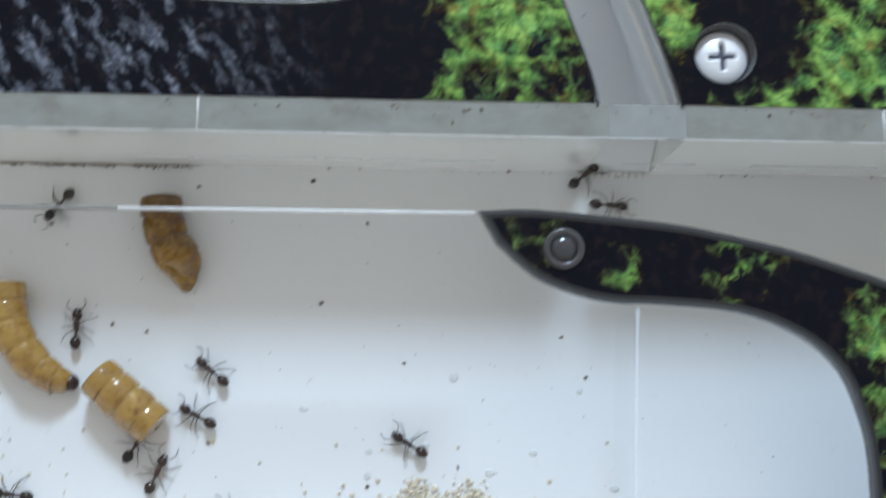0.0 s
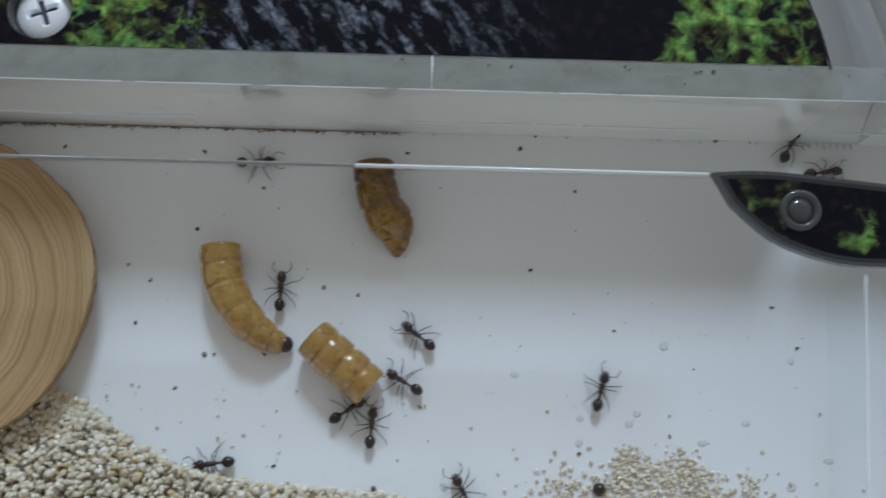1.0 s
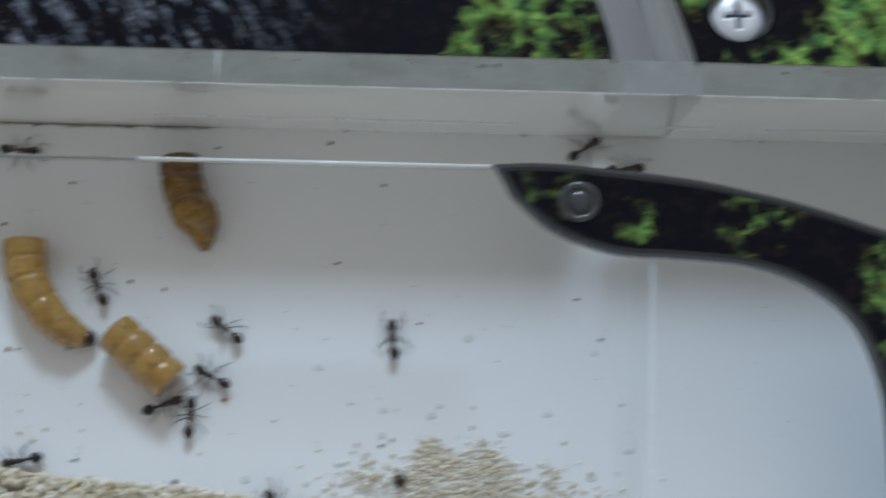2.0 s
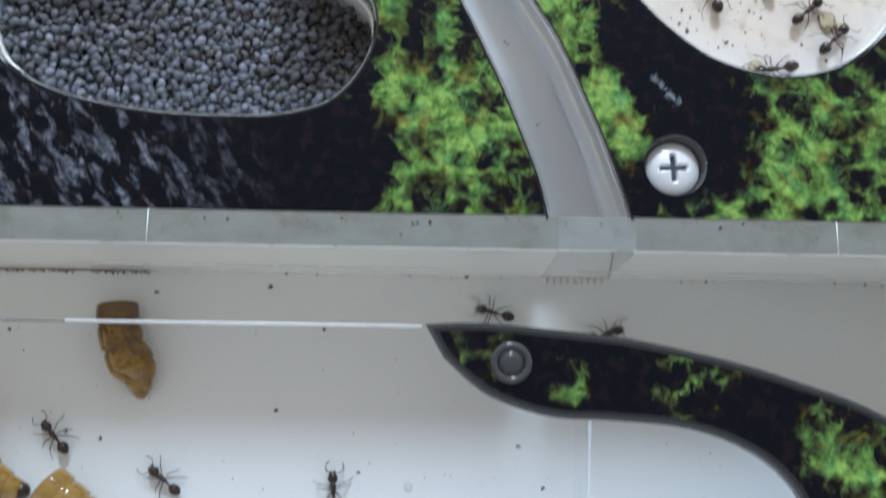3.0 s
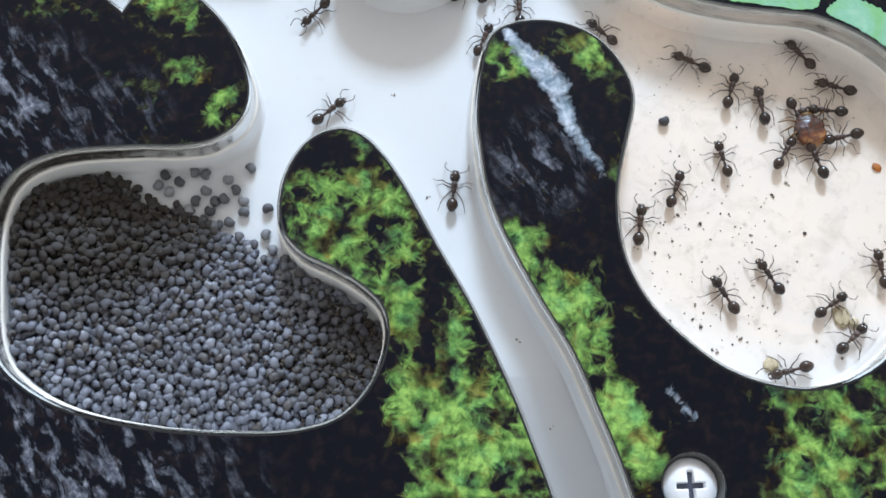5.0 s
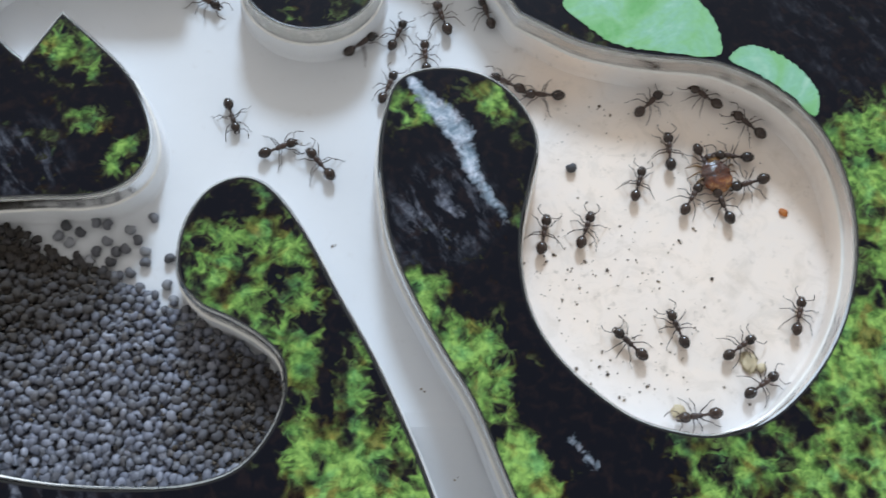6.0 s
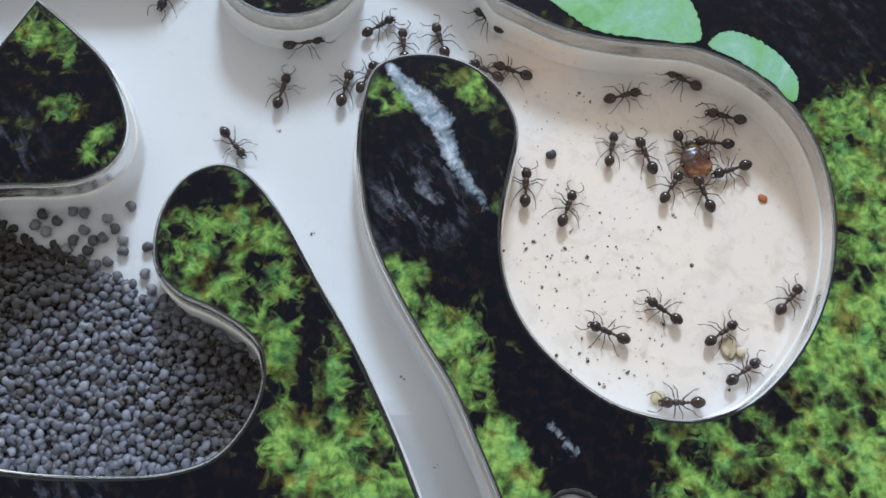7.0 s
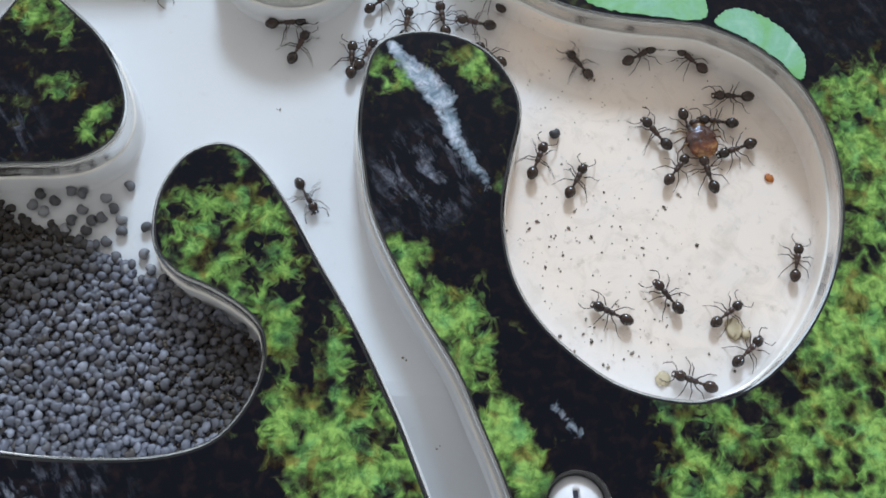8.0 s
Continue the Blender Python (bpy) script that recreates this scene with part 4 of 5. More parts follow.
# ---- wood slice ----
def wood_slice():
    ob = thing("wood_slice", -69.5, -62.6, ARENA_Z, "round sawn wooden branch slice with growth rings", "wood slice")
    rng = random.Random(5)
    rad = [14.0 + 0.35 * math.sin(2 * a + 1) + 0.2 * math.sin(5 * a) + rng.uniform(-0.05, 0.05) for a in [2 * math.pi * k / 96 for k in range(96)]]
    bm = bmesh.new()
    rings = []
    for k, (f, z) in enumerate([(0.0, 3.3), (0.35, 3.3), (0.7, 3.3), (0.95, 3.3), (0.985, 3.22)]):
        rings.append([bm.verts.new((rad[i] * f * math.cos(2 * math.pi * i / 96), rad[i] * f * math.sin(2 * math.pi * i / 96), z)) for i in range(96)])
    for a, b in zip(rings, rings[1:]):
        for i in range(96):
            bm.faces.new((a[i], a[(i + 1) % 96], b[(i + 1) % 96], b[i]))
    bmesh.ops.remove_doubles(bm, verts=bm.verts[:], dist=0.001)
    part("sawn_face", bm, M_WOOD, ob, "pale sawn face with growth rings")
    bm = bmesh.new()
    rings = []
    for f, z in [(0.983, 3.2), (0.995, 3.0), (0.975, 2.0), (0.945, 0.8), (0.93, 0.0), (0.0, 0.0)]:
        rings.append([bm.verts.new(((rad[i] * f + (rng.uniform(-0.12, 0.12) if 0 < f else 0)) * math.cos(2 * math.pi * i / 96), (rad[i] * f) * math.sin(2 * math.pi * i / 96), z)) for i in range(96)])
    for a, b in zip(rings, rings[1:]):
        for i in range(96):
            bm.faces.new((a[i], a[(i + 1) % 96], b[(i + 1) % 96], b[i]))
    part("bark", bm, M_BARK, ob, "thin rough brown bark rim")


wood_slice()


# ---- mealworm pieces ----
def worm(label, spine, radii, mat, segments, tip=None):
    """A cut piece of a ringed larva: a swollen tube with a groove at each ring."""
    pts = spline([Vector((x, y, 0)) for x, y in spine], 14)
    n = len(pts)
    ob = thing("mealworm_piece", pts[0].x, pts[0].y, ARENA_Z, label, "mealworm", "mealworm pieces")
    base = pts[0].copy()
    bm, rings, seg = bmesh.new(), [], 28
    rr = []
    for i in range(n):
        u = i / (n - 1)
        k = u * (len(radii) - 1)
        a = min(int(k), len(radii) - 2)
        r = radii[a] + (radii[a + 1] - radii[a]) * (k - a)
        s = (u * segments) % 1.0
        rr.append((r, r * (0.985 + 0.05 * math.sin(math.pi * s) ** 0.7 + 0.02 * s - 0.07 * max(0.0, 1 - min(s, 1 - s) / 0.09))))
    zc = max(r for r, _ in rr)
    for i, p in enumerate(pts):
        d = (pts[min(i + 1, n - 1)] - pts[max(i - 1, 0)]).normalized()
        side = Vector((-d.y, d.x, 0))
        r = rr[i][1]
        rings.append([bm.verts.new(p - base + side * (r * math.cos(2 * math.pi * k / seg)) + Vector((0, 0, rr[i][0] * 0.93 + r * 0.93 * math.sin(2 * math.pi * k / seg)))) for k in range(seg)])
    for a, b in zip(rings, rings[1:]):
        for k in range(seg):
            bm.faces.new((a[k], a[(k + 1) % seg], b[(k + 1) % seg], b[k]))
    for ring, sgn in ((rings[0], -1), (rings[-1], 1)):
        c = sum((v.co for v in ring), Vector()) / seg
        mid = [bm.verts.new(c + (v.co - c) * 0.7) for v in ring]
        hub = bm.verts.new(c + Vector((0, 0, -0.1)))
        for k in range(seg):
            bm.faces.new((ring[k], ring[(k + 1) % seg], mid[(k + 1) % seg], mid[k]))
            bm.faces.new((mid[k], mid[(k + 1) % seg], hub))
    body = part("body", bm, mat, ob, "glossy ringed skin")
    for q in range(1, segments):
        i = round(q / segments * (n - 1))
        d = (pts[min(i + 1, n - 1)] - pts[i - 1]).normalized()
        side = Vector((-d.y, d.x, 0))
        bm = bmesh.new()
        r, hoop = rr[i][1] * 1.006, []
        for k in range(seg):
            a = math.pi * (0.52 + 0.5 * k / (seg - 1))
            c = pts[i] - base + side * (r * math.cos(a)) + Vector((0, 0, rr[i][0] * 0.93 + 0.93 * r * math.sin(a)))
            w = 0.13 * math.sin(math.pi * (0.03 + 0.94 * k / (seg - 1)))
            hoop.append((bm.verts.new(c - d * w), bm.verts.new(c + d * w)))
        for a, b in zip(hoop, hoop[1:]):
            bm.faces.new((a[0], b[0], b[1], a[1]))
        part("segment_band", bm, M_WORM_BAND, body)
    if tip:
        bm = bmesh.new()
        e = pts[-1] - base
        d = (pts[-1] - pts[-3]).normalized()
        ball(bm, (e.x, e.y, rr[-1][0] * 0.93), (rr[-1][0] * 0.98, rr[-1][0] * 0.98, rr[-1][0] * 0.95), 3)
        part("tail_tip", bm, M_WORM_TIP, ob, "dark brown tail tip")
    return ob


worm("curved tan mealworm half with dark tail on the floor", [(-45.1, -58.0), (-44.9, -60.0), (-44.2, -62.2), (-42.4, -64.7), (-40.6, -66.0), (-39.3, -66.4)], [1.72, 1.75, 1.72, 1.55, 1.25, 0.75], M_WORM, 6, tip=True)
worm("short tan mealworm piece cut at both ends", [(-36.9, -65.7), (-35.2, -67.2), (-33.3, -68.8), (-31.7, -70.1)], [1.75, 1.85, 1.85, 1.7], M_WORM, 4)
worm("bent brown mealworm piece with dark cut end", [(-32.15, -50.3), (-31.95, -52.0), (-31.35, -54.1), (-30.35, -55.8), (-29.95, -57.1), (-29.9, -58.5)], [1.75, 1.8, 1.8, 1.95, 1.3, 0.2], M_WORM_BROWN, 5)


# ---- loose grains ----
def inside(p, loop):
    hit, n = False, len(loop)
    for i in range(n):
        a, b = loop[i], loop[(i + 1) % n]
        if (a.y > p[1]) != (b.y > p[1]) and p[0] < (b.x - a.x) * (p[1] - a.y) / (b.y - a.y) + a.x:
            hit = not hit
    return hit


def unit_ball(sub):
    bm = bmesh.new()
    bmesh.ops.create_icosphere(bm, subdivisions=sub, radius=1.0)
    v = np.array([tuple(x.co) for x in bm.verts])
    f = [[x.index for x in y.verts] for y in bm.faces]
    bm.free()
    return v, f


def spread(pieces, name, mat, verts, faces, rough=0.0):
    """Many grains in one mesh: each row is x, y, z, radii, turn and a dent."""
    vs, fs, k = [], [], 0
    for x, y, z, (a, b, c), e, dent in pieces:
        v = verts.copy()
        if dent:
            v[:, 0] -= dent * np.exp(-((v[:, 0] - 1) ** 2 + v[:, 1] ** 2) / 0.17)
        if rough:
            v = v * (1 + np.random.uniform(-rough, rough, (len(v), 1)))
        v = v * (a, b, c)
        v = v @ np.array(Euler(e).to_matrix()).T + (x, y, z)
        vs.append(v * S)
        fs += [[i + k for i in f] for f in faces]
        k += len(v)
    me = bpy.data.meshes.new(name)
    me.from_pydata(np.concatenate(vs).tolist(), [], fs)
    me.materials.append(mat)
    if not rough:
        me.shade_smooth()
    return me


def seeds():
    v, f = unit_ball(2)
    rng = random.Random(11)
    bay = spline(PENINSULA[3:] + BAY)
    bay = [p.copy() for p in offset(bay, -0.62)]
    placed, cells = [], {}

    def free(x, y, z, gap):
        c = (round(x / 1.0), round(y / 1.0))
        for i in (-1, 0, 1):
            for j in (-1, 0, 1):
                for q in cells.get((c[0] + i, c[1] + j), ()):
                    if (q[0] - x) ** 2 + (q[1] - y) ** 2 + (q[2] - z) ** 2 < gap * gap:
                        return False
        cells.setdefault(c, []).append((x, y, z))
        return True

    for layer, tries in ((0, 16000), (1, 20000), (2, 16000), (3, 8000), (4, 8000)):
        for _ in range(tries):
            x, y = rng.uniform(-42.5, -10), rng.uniform(-36.5, -12)
            side = (x + 30.5) * 0.432 + (y + 16.2) * 0.902          # how far beyond the pile's foot
            edge = 0.4 - 1.7 * layer + rng.uniform(-1.0, 0.6)
            if layer > 2:                                           # heaped up against the far wall
                edge -= max(0.0, x + 33.0 + 2.2 * layer - 5.0) * 4
            if side > edge or not inside((x, y), bay):
                continue
            z = NEST_Z + 0.40 + 0.40 * layer + rng.uniform(-0.1, 0.14)
            if free(x, y, z, 0.53):
                r = rng.uniform(0.40, 0.54)
                placed.append((x, y, z, (r, r * 1.04, r * 0.62), (rng.uniform(-0.7, 0.7), rng.uniform(-0.7, 0.7), rng.uniform(0, 6.28)), 0.8))
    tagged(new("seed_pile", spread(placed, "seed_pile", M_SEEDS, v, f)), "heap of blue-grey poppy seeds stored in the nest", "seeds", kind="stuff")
    # Brown chaff fills the gaps where the darkened seeds lie.
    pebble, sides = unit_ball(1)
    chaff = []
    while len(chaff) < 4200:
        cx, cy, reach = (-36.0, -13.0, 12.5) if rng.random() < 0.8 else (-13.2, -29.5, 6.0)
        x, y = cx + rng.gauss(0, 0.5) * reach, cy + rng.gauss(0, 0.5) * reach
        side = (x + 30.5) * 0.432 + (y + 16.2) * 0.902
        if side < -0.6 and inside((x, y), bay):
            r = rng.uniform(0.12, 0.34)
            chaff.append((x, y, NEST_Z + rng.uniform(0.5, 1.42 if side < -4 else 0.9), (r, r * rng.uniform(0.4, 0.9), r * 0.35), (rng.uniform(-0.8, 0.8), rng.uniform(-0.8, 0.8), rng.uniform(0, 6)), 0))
    tagged(new("seed_chaff", spread(chaff, "seed_chaff", M_CHAFF, pebble, sides)), "brown crumbled husks between the browner seeds", "chaff", kind="stuff")
    one = spread([(0, 0, 0, (0.52, 0.53, 0.42), (0, 0, 0), 0.6)], "poppy_seed", M_SEED_ONE, v, f)
    for x, y in SEED_SPOTS:
        ob = new("poppy_seed", one)
        ob.matrix_basis = pose(x * S, y * S, (NEST_Z + 0.37) * S, 0, 0, rng.uniform(0, 360))
        tagged(ob, "single dark blue-grey poppy seed on the nest floor", "seed", "scattered seeds")


def sand():
    v, f = unit_ball(1)
    rng = random.Random(12)
    rows = []

    def add(x, y, lo, hi, z):
        r = rng.uniform(lo, hi)
        rows.append((x, y, z, (r, r * rng.uniform(0.7, 1.0), r * rng.uniform(0.6, 0.9)), (rng.uniform(0, 6), rng.uniform(0, 6), rng.uniform(0, 6)), 0))

    bank = [Vector(p) for p in [(-95, -82), (-80, -78), (-66, -74.5), (-59.5, -70.5), (-56.0, -71.5), (-53.0, -74.0), (-50, -75.8), (-46.0, -77.4), (-40.0, -78.3), (-30, -78.8), (-22, -80), (-22, -96), (-95, -96)]]
    while len(rows) < 21000:
        x, y = rng.uniform(-80, -22), rng.uniform(-95, -70)
        if inside((x, y), bank):
            d = max(0.0, -72 - y)
            add(x, y, *((0.24, 0.46) if rng.random() < 0.62 else (0.10, 0.22)), ARENA_Z + 0.3 + rng.uniform(0, min(2.2, 0.25 + 0.22 * d * (1 if x < -44 else 0.25))))
    for _ in range(90):
        x, y = rng.uniform(-62, 10), -70 - abs(rng.gauss(3, 4.0))
        if y > -84 and (x < -38 or rng.random() < 0.25):
            add(x, y, 0.08, 0.2, ARENA_Z + 0.08)
    tagged(new("sand", spread(rows, "sand", M_SAND, v, f, 0.16)), "bank of pale coarse quartz sand on the arena floor", "sand", kind="stuff")
    rows.clear()
    while len(rows) < 1500:                                 # a low fan of fine sand, pressed flat
        x, y = rng.gauss(-6.0, 6.5), -74.2 - abs(rng.gauss(0, 4.2))
        foot = -75.4 - 0.28 * abs(x + 8) + 0.9 * math.sin(1.1 * x) + rng.gauss(0, 0.9)
        if x > -22 and (y < foot or rng.random() < 0.012):
            add(x, y, 0.09, 0.27, ARENA_Z + 0.06 + rng.uniform(0, max(0.01, min(0.35, 0.10 * (foot - y)))))
    tagged(new("fine_sand", spread(rows, "fine_sand", M_FINE, v, f, 0.16)), "low fan of fine cream sand on the arena floor", "sand", kind="stuff")


def crumbs():
    v, f = unit_ball(1)
    rng = random.Random(13)
    rows = []

    def add(x, y, z, lo, hi):
        r = rng.uniform(lo, hi)
        rows.append((x, y, z + r * 0.35, (r, r * rng.uniform(0.5, 1.0), r * 0.5), (0, 0, rng.uniform(0, 6.28)), 0))

    for x, y in ARENA_SPECKS:
        add(x, y, ARENA_Z, 0.16, 0.26)
        add(x + rng.uniform(-0.2, 0.2), y + rng.uniform(-0.2, 0.2), ARENA_Z, 0.08, 0.16)
    for x, y in NEST_SPECKS:
        add(x, y, NEST_Z, 0.12, 0.22)
        add(x + rng.uniform(-0.3, 0.3), y + rng.uniform(-0.3, 0.3), NEST_Z, 0.06, 0.12)
    for _ in range(170):
        a, r = rng.uniform(0, 6.28), 13 * math.sqrt(rng.random())
        x, y = 18 + 0.65 * r * math.cos(a), -20 + 0.85 * r * math.sin(a)
        if (x - 24) ** 2 + (y + 15) ** 2 < 13.3 ** 2:
            add(x, y, NEST_Z, 0.04, 0.12)
    for _ in range(110):
        add(rng.uniform(-64, 24), rng.uniform(-76, -48), ARENA_Z, 0.03, 0.09)
    for _ in range(60):
        add(rng.uniform(8, 36), rng.uniform(-8, 1), NEST_Z, 0.04, 0.1)
    for _ in range(260):                                   # grime along the foot of the back wall
        x = -30 - 38 * rng.random() ** 0.8 if rng.random() < 0.86 else rng.uniform(-30, 40)
        add(x, WALL_Y - 0.1 - abs(rng.gauss(0, 0.12)), ARENA_Z, 0.05, 0.16)
    for _ in range(34):                                    # specks on top of the wall
        add(rng.uniform(-30, 30), EDGE_Y - 0.25 - abs(rng.gauss(0, 0.5)), 0.0, 0.05, 0.17)
    tagged(new("debris", spread(rows, "debris", M_DEBRIS, v, f)), "dark crumbs and specks scattered over the floors", "debris", kind="stuff")
    drops = [(x, y, ARENA_Z + 0.02, (rng.uniform(0.28, 0.46), rng.uniform(0.28, 0.44), 0.04), (0, 0, 0), 0) for x, y in DROP_SPOTS]
    tagged(new("dried_drops", spread(drops, "dried_drops", M_RESIN, *unit_ball(2))), "faint dried drops on the white arena floor", "drops", kind="stuff")



def grime_line():
    """Brown grime that has settled along the foot of the back wall."""
    rng = random.Random(17)
    bm, row = bmesh.new(), []
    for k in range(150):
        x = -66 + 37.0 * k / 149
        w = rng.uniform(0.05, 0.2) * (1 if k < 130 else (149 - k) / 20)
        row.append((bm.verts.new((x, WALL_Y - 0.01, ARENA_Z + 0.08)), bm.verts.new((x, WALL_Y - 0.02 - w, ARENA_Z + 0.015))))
    for a, b in zip(row, row[1:]):
        bm.faces.new((a[0], b[0], b[1], a[1]))
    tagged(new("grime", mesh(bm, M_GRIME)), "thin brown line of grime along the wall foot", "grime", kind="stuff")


SEED_SPOTS = [(-22.6, -12.4), (-24.5, -13.5), (-23.8, -14.5), (-23.0, -15.5), (-24.7, -15.3), (-26.4, -14.6), (-26.5, -13.1), (-22.9, -16.6), (-24.1, -17.5), (-23.2, -18.9), (-20.8, -18.6), (-20.2, -20.0), (-22.2, -20.0), (-20.8, -16.2), (-19.0, -20.9), (-27.7, -16.4), (-29.7, -14.8), (-28.8, -13.8), (-27.6, -12.9), (-25.5, -15.6), (-25.9, -16.5), (-30.1, -13.2), (-30.7, -14.2), (-27.2, -15.6), (-24.7, -18.8), (-25.5, -17.9), (-23.9, -20.0), (-17.6, -22.0), (-23.1, -20.7), (-26.5, -17.4), (-21.2, -21.2), (15.0, -6.8)]
DROP_SPOTS = [(-19.4, -68.5), (-6.4, -65.7), (-9.5, -72.5), (-8.8, -71.6), (-13.7, -72.1), (-3.2, -73.9), (-3.9, -75.8), (0.6, -72.2), (7.7, -75.2), (4.4, -77.5), (-13.8, -74.2), (-17.4, -76.7), (4.7, -66.8), (-25.3, -78.1)]
ARENA_SPECKS = [(-14.2, -52.1), (-18.1, -59.3), (-48.7, -70.4), (-31.3, -78.4), (-47.3, -49.4), (-47.6, -56.4), (-53.4, -59.7), (-51.4, -61.1), (-45.5, -67.4), (-46.3, -67.4), (-36.2, -61.3), (-33.2, -61.9), (-13.8, -75.1), (-6.0, -73.4), (3.1, -62.1), (-57.7, -73.0), (-52.4, -64.8), (-41.1, -67.3), (-27.5, -71.5), (-39.8, -76.7), (-42.0, -52.5), (-10.7, -64.5), (-29.3, -49.0), (-19.1, -48.3), (-59.8, -49.2), (-1.5, -47.1), (-27.6, -70.0), (5.3, -65.6)]
NEST_SPECKS = [(13.1, -15.2), (13.7, -19.4), (15.0, -19.8), (15.3, -18.3), (18.7, -28.3), (18.3, -28.1), (24.6, -13.7), (38.0, -8.6), (16.7, -25.4), (17.4, -26.1), (14.7, -25.6), (27.3, -17.3), (14.3, -16.6), (12.4, -15.9), (22.5, -17.6), (18.0, -0.3), (19.0, -1.2), (26.6, 1.8), (17.9, -16.6), (15.9, -15.8), (16.5, -14.2), (13.4, -21.3), (17.0, -24.1), (10.3, -16.1), (27.5, -27.1), (20.8, -27.1), (15.9, -26.9), (24.3, -22.8), (29.6, -28.6), (26.0, -12.5), (29.9, 1.8), (4.1, -35.1), (1.3, -27.5), (-6.7, -14.7), (-9.9, -4.7)]

seeds()
sand()
crumbs()
grime_line()


# ---- food in the chamber ----
def lump(name, x, y, z, r, mat, label, category, seed, jitter=0.1, n=3):
    rng = random.Random(seed)
    bm = bmesh.new()
    for k in range(n):
        a = rng.uniform(0, 6.28)
        q = 0.5 * r[0] if k else 0
        s = 1 if k == 0 else rng.uniform(0.5, 0.75)
        ball(bm, (q * math.cos(a), q * math.sin(a), r[2] * s * 0.9), [s * t for t in r], 3, jitter * 0.5, rng)
    ob = new(name, mesh(bm, mat))
    ob.matrix_basis = pose(x * S, y * S, z * S, 0, 0, rng.uniform(0, 360))
    return tagged(ob, label, category)


def prey():
    ob = thing("prey_insect", 28.4, -7.6, NEST_Z, "amber brown insect carcass that the ants feed on", "insect prey", rz=15)
    rng = random.Random(21)
    bm = bmesh.new()
    g = ball(bm, (0, 0, 0.75), (1.45, 1.6, 0.8), 4)
    for v in g:                                           # ringed, half collapsed, torn at the rim
        d = 0.86 if abs(math.sin(2.6 * v.co.y)) < 0.16 else 1.0
        dent = 1 - 0.28 * math.exp(-((v.co.x - 0.5) ** 2 + (v.co.y + 0.5) ** 2) / 0.5)
        w = 1 + 0.10 * noise.noise(v.co * 1.7) + 0.05 * noise.noise(v.co * 4.3)
        v.co = Vector((v.co.x * d * w, v.co.y * w, max(0.02, v.co.z * d * dent * w)))
    part("abdomen", bm, M_PREY, ob, "glossy amber and dark red abdomen")
    bm = bmesh.new()
    ball(bm, (0.15, 1.45, 0.6), (0.75, 0.5, 0.5), 3, 0.05, rng)
    part("thorax", bm, M_WORM_BROWN, ob, "reddish brown thorax")
    bm = bmesh.new()
    ball(bm, (0.05, 2.05, 0.5), (0.5, 0.36, 0.4), 3, 0.05, rng)
    part("head", bm, M_WORM_TIP, ob, "dark head")
    for k in range(6):
        s = -1 if k % 2 else 1
        y0 = 0.3 + 0.4 * (k // 2)
        bm = limb(bmesh.new(), [(s * 0.8, y0, 0.7), (s * 1.7, y0 + 0.3 * (k // 2 - 1), 1.0), (s * 2.3, y0 + 0.6 * (k // 2 - 1), 0.1)], [0.1, 0.09, 0.05])
        part("leg", bm, M_WORM_BAND, ob)


prey()
lump("food_crumb", 29.9, -24.9, NEST_Z, (0.95, 0.7, 0.16), M_CREAM, "soft cream-coloured food crumb on the nest floor", "food crumb", 1, 0.4)
lump("food_crumb", 30.9, -25.4, NEST_Z, (0.45, 0.4, 0.22), M_CREAM, "small cream-coloured food crumb beside an ant", "food crumb", 2)
lump("food_crumb", 23.3, -29.3, NEST_Z, (0.6, 0.6, 0.16), M_CREAM, "soft cream-coloured food crumb by the chamber wall", "food crumb", 3, 0.4)
lump("rust_crumb", 34.5, -10.8, NEST_Z, (0.42, 0.36, 0.14), M_RUST, "small rust-orange crumb on the white floor", "crumb", 4, 0.3)
lump("dark_grain", -12.1, -78.0, ARENA_Z, (0.55, 0.5, 0.45), M_WORM_TIP, "round dark brown grain on the sand", "grain", 5)


